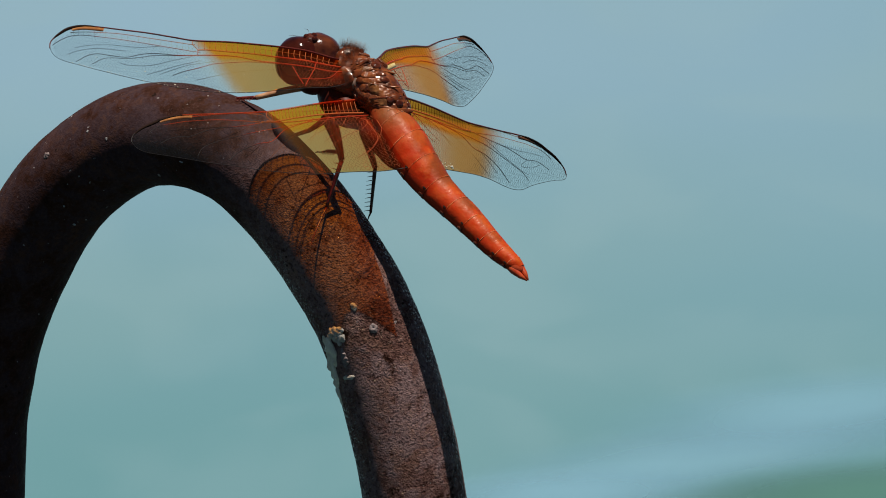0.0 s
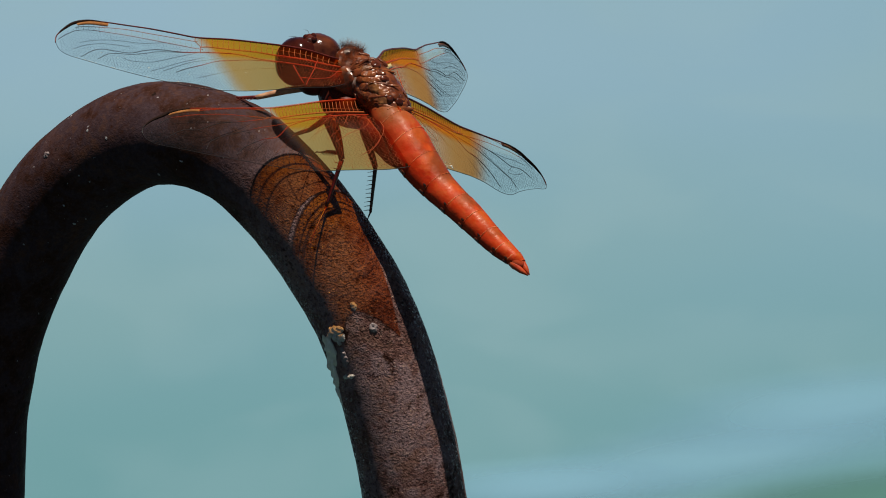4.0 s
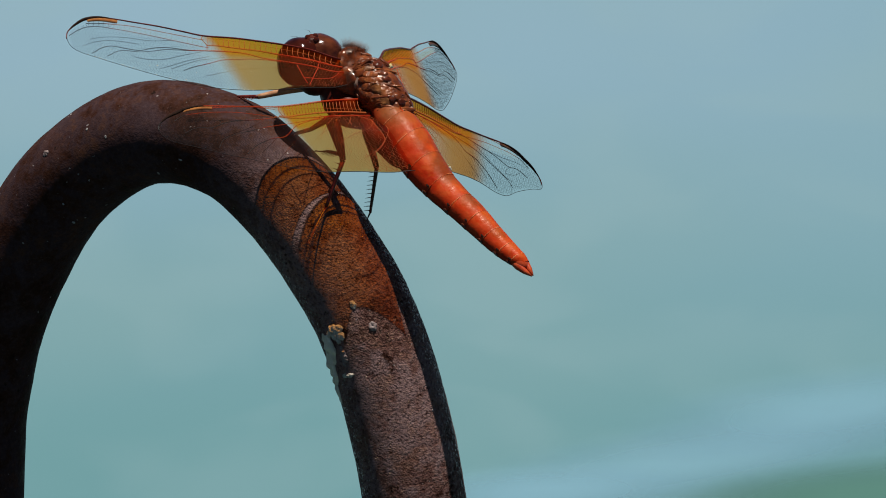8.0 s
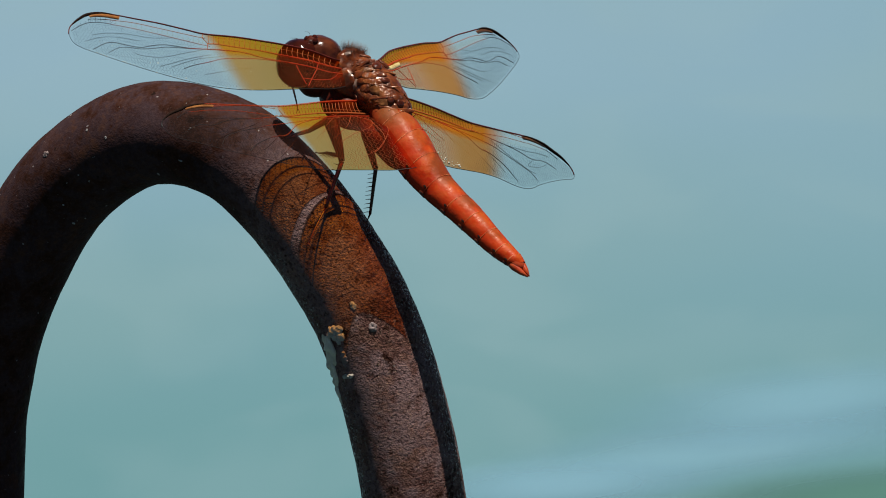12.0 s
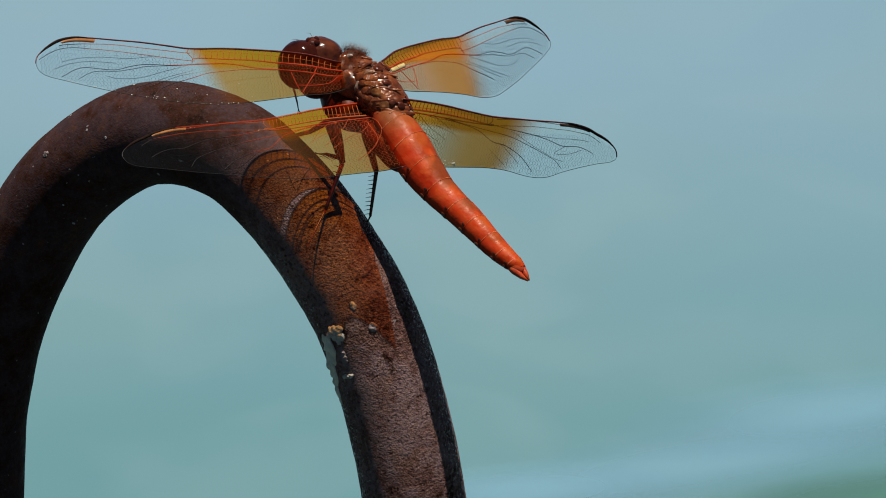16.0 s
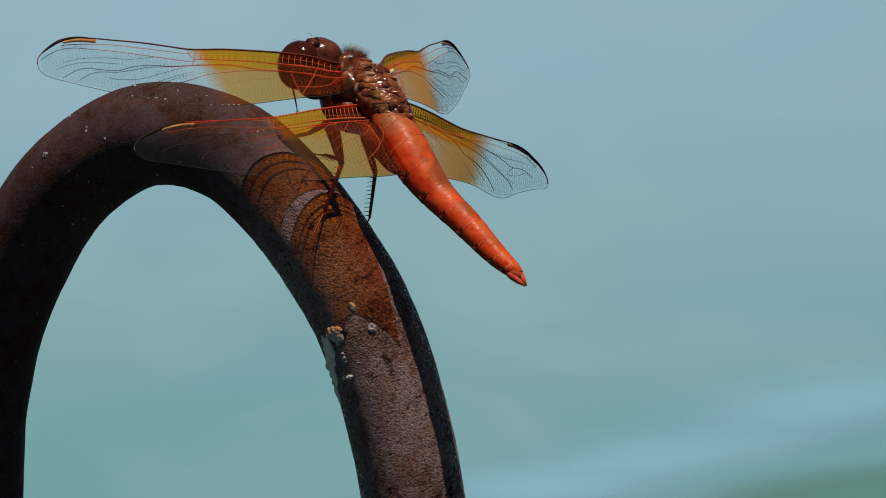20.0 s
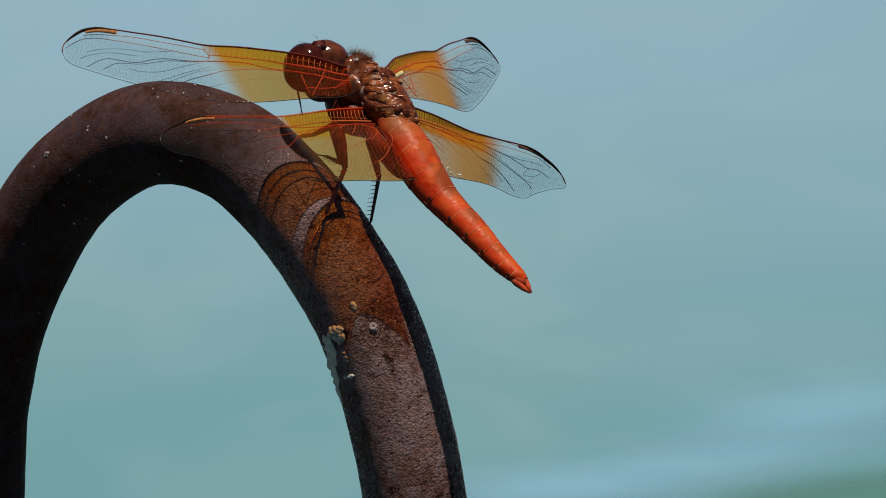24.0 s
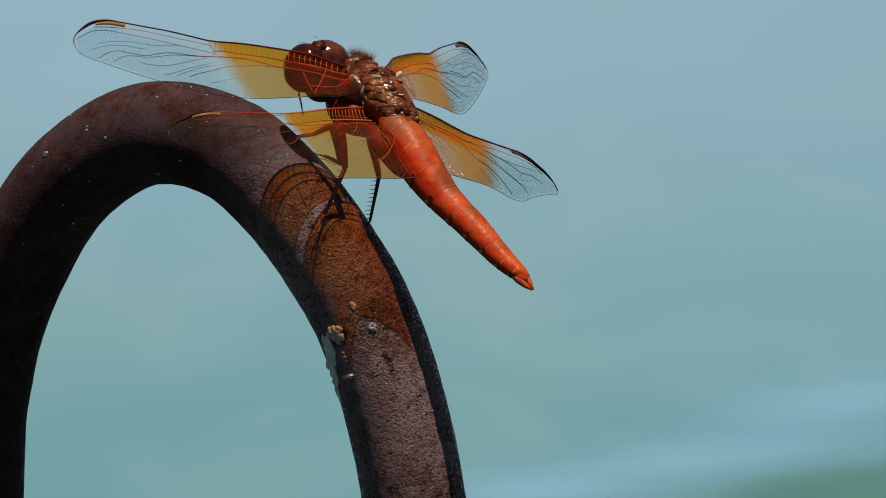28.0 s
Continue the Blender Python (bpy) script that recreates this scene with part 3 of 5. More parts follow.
def long_veins(k):
    """The main veins behind the leading edge: thickness in mm and places as (u, f)."""
    lines = []

    def vein(width, *uf):
        lines.append((width, [tuple(p)[:2] for p in spline([(u, f, 0) for u, f in uf], 6)]))

    if k == "F":
        vein(0.26, (0, 0.32), (0.102, 0.27), (0.212, 0.23), (0.284, 0.19), (0.377, 0.18), (0.45, 0.16), (0.486, 0.18))
        vein(0.16, (0.492, 0.08), (0.558, 0.09), (0.649, 0.1), (0.739, 0.09), (0.813, 0.12), (0.868, 0.14), (0.915, 0.12))
        vein(0.13, (0.479, 0.22), (0.562, 0.22), (0.652, 0.22), (0.742, 0.21), (0.834, 0.22), (0.907, 0.21), (0.956, 0.22), (0.987, 0.26))
        vein(0.13, (0.489, 0.28), (0.565, 0.35), (0.639, 0.39), (0.695, 0.47), (0.743, 0.57), (0.798, 0.6), (0.843, 0.62), (0.882, 0.72), (0.922, 0.92))
        vein(0.11, (0.379, 0.27), (0.482, 0.29), (0.565, 0.36), (0.64, 0.43), (0.687, 0.51), (0.744, 0.6), (0.79, 0.64), (0.827, 0.71), (0.867, 0.88))
        vein(0.2, (0, 0.52), (0.106, 0.45), (0.215, 0.39), (0.289, 0.35), (0.361, 0.28), (0.453, 0.27), (0.489, 0.29))
        vein(0.13, (0.216, 0.4), (0.308, 0.38), (0.383, 0.41), (0.44, 0.44), (0.488, 0.52), (0.555, 0.66), (0.595, 0.77))
        vein(0.09, (0.51, 0.32), (0.587, 0.48), (0.664, 0.65), (0.738, 0.73), (0.774, 0.72))
        vein(0.09, (0.484, 0.38), (0.571, 0.56), (0.629, 0.71), (0.687, 0.86))
        vein(0.09, (0.429, 0.38), (0.514, 0.48), (0.572, 0.61), (0.641, 0.8))
        vein(0.09, (0.616, 0.23), (0.691, 0.32), (0.783, 0.36), (0.857, 0.44), (0.914, 0.53))
        vein(0.09, (0.74, 0.44), (0.822, 0.48), (0.897, 0.59), (0.945, 0.73))
        vein(0.09, (0.238, 0.54), (0.332, 0.57), (0.427, 0.65), (0.523, 0.8))
        vein(0.13, (0.08, 0.25), (0.093, 0.44))
        vein(0.12, (0.093, 0.46), (0.121, 0.73), (0.144, 0.94))
        vein(0.12, (0.17, 0.45), (0.158, 0.72), (0.149, 0.89))
        vein(0.11, (0.014, 0.49), (0.046, 0.69), (0.103, 0.76), (0.153, 0.75))
    else:
        vein(0.26, (0.006, 0.17), (0.089, 0.15), (0.194, 0.14), (0.3, 0.14), (0.38, 0.16), (0.414, 0.15))
        vein(0.16, (0.424, 0.04), (0.534, 0), (0.613, 0.01), (0.705, 0.04), (0.772, 0.07), (0.845, 0.05))
        vein(0.13, (0.445, 0.16), (0.537, 0.13), (0.615, 0.11), (0.721, 0.13), (0.801, 0.15), (0.868, 0.14), (0.91, 0.21))
        vein(0.13, (0.432, 0.17), (0.512, 0.22), (0.619, 0.27), (0.686, 0.34), (0.754, 0.46), (0.807, 0.47), (0.847, 0.52), (0.888, 0.62))
        vein(0.2, (0.007, 0.21), (0.091, 0.2), (0.196, 0.2), (0.301, 0.19), (0.406, 0.17), (0.437, 0.16))
        vein(0.11, (0.222, 0.21), (0.382, 0.27), (0.489, 0.34), (0.57, 0.43), (0.651, 0.54), (0.72, 0.69), (0.757, 0.89))
        vein(0.13, (0.196, 0.22), (0.276, 0.24), (0.357, 0.31), (0.426, 0.48), (0.493, 0.54), (0.576, 0.7), (0.634, 0.9))
        vein(0.09, (0.225, 0.29), (0.306, 0.37), (0.388, 0.54), (0.444, 0.71), (0.501, 0.9))
        vein(0.09, (0.16, 0.34), (0.228, 0.41), (0.282, 0.5), (0.365, 0.69))
        vein(0.09, (0.754, 0.47), (0.717, 0.57), (0.783, 0.63), (0.834, 0.55))
        vein(0.09, (0.5, 0.24), (0.568, 0.37), (0.678, 0.57), (0.76, 0.77))
        vein(0.09, (0.566, 0.25), (0.658, 0.27), (0.751, 0.31), (0.857, 0.31))
        vein(0.09, (0.452, 0.47), (0.508, 0.64), (0.565, 0.82))
        vein(0.09, (0.13, 0.22), (0.168, 0.15), (0.226, 0.14), (0.186, 0.23), (0.131, 0.22))
        vein(0.09, (0.081, 0.18), (0.03, 0.28), (0.053, 0.39), (0.119, 0.48), (0.182, 0.59))
        vein(0.09, (0.083, 0.2), (0.134, 0.38), (0.211, 0.54))
        vein(0.09, (0.145, 0.19), (0.223, 0.36), (0.282, 0.56))
        vein(0.09, (0.007, 0.19), (0, 0.41), (0.053, 0.65), (0.119, 0.81))
        vein(0.09, (0.031, 0.29), (0.03, 0.56), (0.092, 0.78))
    nod = NODUS[k]
    vein(0.16, (nod, 0.0), (nod + 0.006, 0.08), (nod - 0.008, 0.17), (nod - 0.004, 0.27 if k == "F" else 0.17))
    vein(0.09, *[(u, 0.13 - 0.1 * u / nod) for u in (0.0, nod * 0.3, nod * 0.6, nod * 0.97)])
    return lines


def build_veins(which, wing):
    """Each main vein is a part; the fine net between them is one mesh."""
    k = which[1]
    g, cross = Geo(), Geo()
    rnd = random.Random(7)
    nod, span = NODUS[k], SPAN[which]

    def line(uf, w, seg, to):
        uf = [(min(max(u, 0), 1), min(max(f, 0), 1)) for u, f in uf]
        to.tube([wing_point(which, u, f) for u, f in uf], [w * 0.5 * MM * (1.1 - 0.45 * u) for u, f in uf], seg, uf)

    for w, uf in [(0.3, [(1 - v ** 1.6, 0.0) for v in np.linspace(1, 0, 90)]), (0.11, [(1 - v ** 1.6, 1.0) for v in np.linspace(1, 0, 90)])] + long_veins(k):
        main = Geo()
        line(uf, w, 6, main)
        # front edge painted dark, as it looks backlit; the left hindwing's stays red
        costa = w == 0.3 and which != "LH"
        part("vein", main, BACKLIT_COSTA if costa else VEIN[k] if w > 0.1 else NET[k], wing, "maroon front edge, its backlit dark put into the colour" if costa else "")
    # ladder of cross veins along the front edge
    rad = ((0, .32), (.1, .27), (.21, .23), (.28, .19), (.49, .17)) if k == "F" else ((0, .17), (.1, .15), (.3, .14), (.41, .15))
    for i in range(24):
        u = 0.03 + (nod - 0.05) * i / 23
        f1 = float(np.interp(u, [p[0] for p in rad], [p[1] for p in rad]))
        line([(u, 0.0), (u + 0.004, f1 * 0.5), (u + 0.007, f1)], 0.1, 4, cross)
    for i in range(22):
        u = nod + 0.02 + (0.92 - nod) * i / 23
        line([(u, 0.08 if k == "F" else 0.03), (u + 0.006, 0.22 if k == "F" else 0.13)], 0.06, 3, g)
    part("vein_ladder", cross, VEIN[k], wing, "ladder of short cross veins")["kind"] = "stuff"
    # net of cells behind
    cell = 0.38
    nu, nodes = int(span / (cell * 1.5)), {}
    for i in range(nu + 1):
        for j in range(-44, 12):
            for kk in range(2):
                x = (i * 1.5 + (0.5 if kk else 0) + (0.25 if j % 2 else -0.25) * (1 if kk == 0 else -1)) * cell
                nodes[(i, kk, j)] = (x + rnd.uniform(-.25, .25) * cell, j * 0.866 * cell + rnd.uniform(-.25, .25) * cell)

    def to_uf(q):
        u = q[0] / span
        if not 0.01 < u < 0.99:
            return None
        v0, v1 = smooth_interp(u, *LEAD[k]), smooth_interp(u, *TRAIL[which])
        f = (v0 - q[1]) / (v0 - v1)
        return (u, f) if (0.2 if u < nod else 0.12) < f < 0.985 else None

    for (i, kk, j), q in nodes.items():
        a = to_uf(q)
        if not a:
            continue
        for e in [(i, kk, j + 1)] + ([(i, 1, j) if j % 2 else (i - 1, 1, j)] if kk == 0 else []):
            b = to_uf(nodes[e]) if e in nodes else None
            if b:
                line([a, b], 0.04 if a[0] > nod else 0.052, 3, g)
    part("vein_net", g, NET[k], wing, "fine net of cross veins")["kind"] = "stuff"


def build_wing(which, root, body, label):
    k = which[1]
    name = "forewing" if k == "F" else "hindwing"
    g, nu, nf = Geo(), 90, 30
    us = [1 - (1 - i / nu) ** 1.6 for i in range(nu + 1)]
    for u in us:
        for j in range(nf + 1):
            g.add([wing_point(which, u, j / nf)], [], [(u, j / nf)])
    g.f = [(i * (nf + 1) + j, i * (nf + 1) + j + 1, (i + 1) * (nf + 1) + j + 1, (i + 1) * (nf + 1) + j)
           for i in range(nu) for j in range(nf)]
    wing = part(name, g, MEMBRANE[which], body, label)
    wing.location = Vector(root) * MM
    build_veins(which, wing)
    # pale beads stand in for glints on the wrinkled hind edge
    if which == "RH":
        rnd, g = random.Random(11), Geo()
        for i in range(60):
            u = rnd.uniform(0.01, 0.28)
            r = 0.00005 + 0.00014 * rnd.random() ** 2
            f = 1 - abs(rnd.gauss(0, 0.05)) - 0.03
            g.blob(wing_point(which, u, f, r * 0.3), (r * rnd.uniform(1, 1.8), r, r * 0.5), None, 0, 1, 8, 5)
        part("glint_bead", g, PALE_GLINT, wing, "pale beads for the glints on wrinkles at the hind edge")["kind"] = "stuff"
    # sparkle along and ahead of the hind edge, added as tiny pale beads
    if which == "LF":
        rnd, g = random.Random(5), Geo()
        for i in range(70):
            u = rnd.uniform(0.2, 0.93)
            r = 0.00003 + 0.00006 * rnd.random() ** 3
            g.blob(wing_point(which, u, 1 - abs(rnd.gauss(0, 0.012)), 0), (r * rnd.uniform(1, 1.6), r, r * 0.6), None, 0, 1, 7, 5)
        for i in range(26):
            u, f = rnd.uniform(0.3, 0.95), rnd.uniform(0.62, 0.98)
            r = 0.00003 + 0.0001 * rnd.random() ** 3
            g.blob(wing_point(which, u, f), (r * rnd.uniform(1, 2.2), r, r * 0.5), None, 0, 1, 7, 5)
        part("sparkle_bead", g, PALE_GLINT, wing, "tiny pale beads for the sparkle along the hind edge")["kind"] = "stuff"
    if which == "RF":
        g = Geo()
        for sgn in (1, -1):
            for i in range(7):
                u = 0.045 + 0.085 * i / 6
                for f in (0.33 - 0.25 * (u - 0.045), 0.47 - 0.7 * (u - 0.045)):
                    g.add([wing_point(which, u, f, sgn * 0.00004)], [], [(u, f)])
        g.f = [(2 * i, 2 * i + 1, 2 * i + 3, 2 * i + 2) for i in range(6)] + [(14 + 2 * i, 16 + 2 * i, 17 + 2 * i, 15 + 2 * i) for i in range(6)]
        g.f += [(2 * i, 2 * i + 2, 16 + 2 * i, 14 + 2 * i) for i in range(6)] + [(2 * i + 1, 15 + 2 * i, 17 + 2 * i, 2 * i + 3) for i in range(6)]
        part("pale_cell", g, CELL, wing, "pale stiff cell near the wing's root")
    # stigma: the thick coloured cell near the tip
    g, n = Geo(), 14
    u0, u1 = (0.8, 0.905) if k == "F" else (0.715, 0.85)
    for s in (1, -1):
        for i in range(n + 1):
            u = u0 + (u1 - u0) * i / n
            slant = 0.006 * (1 if i > n / 2 else -1)
            for f in (0.02, 0.085 if k == "F" else 0.07):
                g.add([wing_point(which, u + (slant if f < 0.05 else 0), f, s * (0.00003 if i in (0, n) else 0.00008))], [], [(u, f)])
    o = 2 * (n + 1)
    g.f = [(2 * i, 2 * i + 1, 2 * i + 3, 2 * i + 2) for i in range(n)] + [(o + 2 * i, o + 2 * i + 2, o + 2 * i + 3, o + 2 * i + 1) for i in range(n)]
    g.f += [(2 * i, 2 * i + 2, o + 2 * i + 2, o + 2 * i) for i in range(n)] + [(2 * i + 1, o + 2 * i + 1, o + 2 * i + 3, 2 * i + 3) for i in range(n)]
    # same mark on every wing; the right pair's backlit dark is painted
    part("stigma", g, STIGMA if which[0] == "L" else STIGMA_BACKLIT, wing, "orange wing mark" if which[0] == "L" else "brown wing mark, its backlit dark put into the colour")
    g = Geo()
    ed = [(1 - v ** 1.6, 0.0) for v in np.linspace((0.995 - u0) ** 0.625, 0.06, 24)]
    g.tube([wing_point(which, u, f, 0.00002) for u, f in ed], [0.00021 * math.sin(math.pi * (0.1 + 0.86 * i / 23)) + 0.00003 for i in range(24)], 6)
    part("stigma_edge", g, SPOT, wing, "black outer edge")
    return wing


def build_leg(name, joints, radii, mats, body, spines=0, tip=True):
    """A leg from hip to claw; joints in mm of the body's space, relative to the hip."""
    hip = Vector(joints[0]) * MM
    pts = [Vector(j) * MM - hip for j in joints]
    mids = []
    g = Geo()
    femur = spline([pts[0], pts[0].lerp(pts[1], 0.5) + Vector((0, 0, 0.0003)), pts[1]], 6)
    nf = len(femur)
    g.tube(femur, [radii[0] * MM * (0.75 + 0.45 * math.sin(math.pi * min(1, 0.25 + 0.7 * i / (nf - 1)))) for i in range(nf)], 10)
    leg = part(name, g, mats[0], body)
    leg.location = hip
    g = Geo()
    tib = [pts[1].lerp(pts[2], t) for t in np.linspace(0, 1, 9)]
    g.tube(tib, [radii[1] * MM * (1.15 - 0.4 * i / 8) for i in range(9)], 8)
    d = (pts[2] - pts[1]).normalized()
    out = Vector((0, 1, 0))
    out = (out - d * out.dot(d)).normalized()
    for i in range(spines):
        q = pts[1].lerp(pts[2], 0.1 + 0.85 * i / max(1, spines - 1))
        g.tube([q, q + out * 0.0007 - d * 0.0001, q + out * 0.0014 - d * 0.0001], [0.00008, 0.00006, 0.00002], 4)
    part("tibia", g, mats[1], leg)
    g = Geo()
    foot = spline(pts[2:], 5)
    nf = len(foot)
    g.tube(foot, [radii[2] * MM * (1 - 0.55 * i / (nf - 1)) for i in range(nf)], 7)
    if tip:
        d = (foot[-1] - foot[-2]).normalized()
        sidew = d.cross(Vector((0, 0, 1))).normalized()
        for s in (1, -1):
            g.tube([foot[-1], foot[-1] + d * 0.0004 + sidew * s * 0.00022, foot[-1] + d * 0.0006 + sidew * s * 0.0002 + body_down * 0.0003],
                   [0.00008, 0.00006, 0.00002], 4)
    part("tarsus", g, mats[2], leg)
    return leg


body_down = Vector((0, 0, -1))


# the abdomen's axis in mm (ahead, left, up) and its half width, from the thorax to the tail
ABDOMEN_LINE = ((-1.8, -0.9, 1.3, 1.9), (-4.89, -0.64, 1.19, 2.66), (-7.39, -0.74, 1.09, 3.13), (-10.39, -0.52, 0.69, 3.47), (-13.39, -0.19, 0.29, 3.43),
                (-16.29, -0.08, 0.04, 3.11), (-19.29, -0.12, -0.06, 2.73), (-22.29, -0.39, -0.03, 2.52), (-25.19, -0.78, 0.01, 2.41), (-28.19, -1.03, -0.03, 2.22),
                (-31.19, -1.26, -0.08, 1.99), (-34.00, -1.55, -0.10, 1.75), (-36.30, -1.95, 0.02, 1.42), (-37.70, -2.25, 0.15, 0.85))


def build_abdomen(body):
    line = spline([p[:3] for p in ABDOMEN_LINE], 8)
    halves = [float(x) for x in np.interp(np.arange(len(line)) / 8, range(len(ABDOMEN_LINE)), [p[3] for p in ABDOMEN_LINE])]
    runs = np.concatenate([[0], np.cumsum([(b - a).length for a, b in zip(line[:-1], line[1:])])])
    runs = runs / runs[-1]

    def place(t):
        return Vector([float(np.interp(t, runs, [q[k] for q in line])) for k in range(3)]) * MM

    def half_at(t):
        return float(np.interp(t, runs, halves)) * MM

    d = (place(1) - place(0)).normalized()
    side = Vector((0, 1, 0))
    side = (side - d * side.dot(d)).normalized()
    upw = d.cross(side)
    if upw.z < 0:
        upw = -upw
    turn = Matrix((d, side, upw)).transposed()

    def skin(t, a, grow=1.0):
        """The skin at t along the abdomen and a radians round it from the ridge."""
        c, sn = math.cos(a), math.sin(a)
        ridge = 1 + 0.07 * max(0, c) ** 8
        belly = 0.68 + 0.8 * max(0, 1 - t / 0.32) ** 1.3
        return place(t) + (upw * (c * (0.88 if c > 0 else belly) * ridge) + side * math.copysign(abs(sn) ** 0.92, sn)) * half_at(t) * grow

    cuts = (0, .045, .115, .225, .35, .47, .595, .70, .80, .89, .955, 1.0)
    for i in range(len(cuts) - 1):
        t0, t1 = cuts[i], cuts[i + 1]
        g, n, seg = Geo(), 14, 44
        last = i == len(cuts) - 2
        for k in range(n + 1):
            x = k / n
            t = t0 + (t1 - t0 + (0 if last else 0.005)) * x
            # each ring swells a little, flares at its hind rim and overlaps the next
            swell = 0.985 + 0.02 * math.sin(math.pi * min(1, x * 1.1)) + 0.006 * x ** 6
            for j in range(seg):
                a = 2 * math.pi * j / seg
                flare = 1 + 0.05 * x ** 4 * max(0, math.sin(a) - 0.7) * 3 if i > 1 else 1
                q = skin(t, a, swell * flare)
                q = q + (q - place(t)).normalized() * (0.00005 * noise.noise(q * 420) + 0.00003 * noise.noise(q * 1100))
                g.add([q], [], [(i + x, math.degrees(a if a <= math.pi else a - 2 * math.pi))])
        g.f = [(k * seg + j, k * seg + (j + 1) % seg, (k + 1) * seg + (j + 1) % seg, (k + 1) * seg + j) for k in range(n) for j in range(seg)]
        if last:
            g.add([g.v[n * seg + j] for j in range(seg)], [tuple(range(seg))], [(float(len(cuts)), 0.0)] * seg)
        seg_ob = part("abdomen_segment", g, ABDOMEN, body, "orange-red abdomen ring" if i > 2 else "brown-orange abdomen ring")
        # thin pale seam at the ring's hind rim
        if 1 <= i <= 9:
            pts = [skin(t1 + 0.002, radians(-80 + 150 * j / 30), 1.002) for j in range(31)]
            part("seam", Geo().tube(pts, [0.000042 * min(1, 0.05 + 2.2 * abs(noise.noise(q * 500 + Vector((i, 0, 0))))) for q in pts], 5), SEAM, seg_ob)
        if 3 <= i <= 9:
            for a in (56,):
                part("spot", Geo().blob(skin(t1 - 0.008, radians(a), 1.0), (0.00034, 0.0002, 0.00009), turn, nu=10, nv=6), SPOT, seg_ob)
            part("side_keel", Geo().blob(skin(t1 - 0.006, radians(86), 1.01), (0.0006, 0.00018, 0.0003), turn, nu=10, nv=6), KNOB, seg_ob)
    part("abdomen_side", Geo().blob((-0.0070, 0.0021, -0.0006), (0.0058, 0.0017, 0.0017), None, 0.0003, 400, 40, 24), SIDE, body, "dark red side of the abdomen's root")
    for sgn in (1, -1):
        q = place(0.95)
        tipp = q + d * 0.0041 + side * sgn * 0.00012 + upw * 0.0002
        part("tail_claw", Geo().tube([q + side * sgn * 0.0006, q.lerp(tipp, 0.35) + side * sgn * 0.0006, q.lerp(tipp, 0.7) + side * sgn * 0.00035, tipp], [0.0007, 0.00064, 0.00042, 0.0001], 12), TAIL, body, "pointed orange tail claw")
    part("tail_plate", Geo().blob(place(0.97) + upw * 0.0002, (0.0018, 0.0011, 0.0009), turn, 0.0001, 900, 18, 12), TAIL, body)


# plates on the back, in mm of the body's space: place, half sizes, roll and kind
BACK = ((7.6, -2.4, 2.4, 1.38, 0.6, 5, "T"), (6.3, -3.5, 3, 0.78, 0.52, 10, "P"), (4.9, -1.6, 4, 0.78, 0.52, 15, "T"), (7.3, -1.3, 1.6, 0.78, 0.52, 0, "T"), (5, -0.4, 3.3, 0.86, 0.52, -10, "P"),
        (4.1, -2.5, 4.3, 0.69, 0.69, 0, "T"), (2.5, -2.9, 4.7, 0.78, 0.86, 0, "K"), (2.8, -1.3, 4.6, 0.78, 0.52, 0, "N"), (3.2, -0, 3.7, 0.86, 0.6, 0, "T"), (1.6, -0.9, 4.6, 0.86, 0.52, 10, "P"),
        (0.9, -2.5, 4.9, 0.69, 0.52, 0, "T"), (1.7, 0.2, 3.8, 0.78, 0.43, 10, "T"), (2.7, 0.8, 2.6, 0.43, 0.86, 20, "W"), (0.4, -0.9, 4.6, 1.21, 0.43, 5, "P"), (-0.6, -2.3, 4.9, 0.78, 0.52, 0, "K"),
        (-1.5, -2.7, 4.7, 0.52, 0.52, 0, "T"), (0.5, 0.5, 3.6, 0.69, 0.52, 0, "T"), (-0.7, -0.3, 4.3, 0.6, 1.03, -35, "N"), (-2, -1, 4.4, 0.6, 1.12, -35, "P"), (-2.8, -1.8, 4.5, 0.6, 0.69, 0, "T"),
        (0.3, 1, 2.7, 0.86, 0.43, 20, "P"), (-0.9, 0.8, 3, 0.6, 0.52, 0, "T"), (-1.9, 0.5, 3.3, 0.69, 0.69, 0, "P"), (-3.1, -0.3, 3.7, 0.6, 0.86, -30, "N"), (-3.7, -1.3, 4.1, 0.52, 0.6, 0, "K"),
        (-3.7, -2.3, 4.3, 0.52, 0.6, 0, "T"), (-4.7, -2.3, 3.8, 0.6, 0.6, 0, "K"), (-4.8, -1.4, 3.6, 0.52, 0.52, 0, "T"), (-5.6, -2.9, 3.1, 0.52, 0.69, 0, "T"), (-2.9, 0.6, 2.7, 0.86, 0.43, 5, "T"),
        (-4.2, -0.2, 3.2, 1.03, 0.43, 10, "P"), (-1.8, 0.9, 2.4, 0.52, 0.78, 0, "T"), (-4.2, -3.3, 3.8, 0.43, 0.52, 0, "T"), (3.1, -5, 3.5, 0.69, 0.52, -30, "T"), (-5, -4, 2.7, 0.6, 0.52, 20, "K"),
        (-5.7, -1.9, 3.3, 1.5, 0.4, 0, "T"), (-6.1, -0.7, 3.0, 0.9, 0.36, -10, "T"), (-6.3, -2.6, 2.9, 0.9, 0.34, 10, "P"), (-5.4, 0.7, 2.4, 0.5, 0.6, 30, "W"), (-6.1, -3.6, 2.2, 0.5, 0.7, 0, "W"))


def lumpy(p, amount=1.0):
    """Uneven plates and furrows of the thorax."""
    d = p.normalized()
    furrow = -0.00012 * max(0, math.cos(p.x * 2800)) ** 8
    return p + d * amount * 0.5 * (0.0005 * noise.noise(p * 330) - 0.0005 * abs(noise.noise(p * 800)) - 0.0003 * abs(noise.noise(p * 1700 + Vector((5, 3, 1)))) + 0.0002 + furrow)


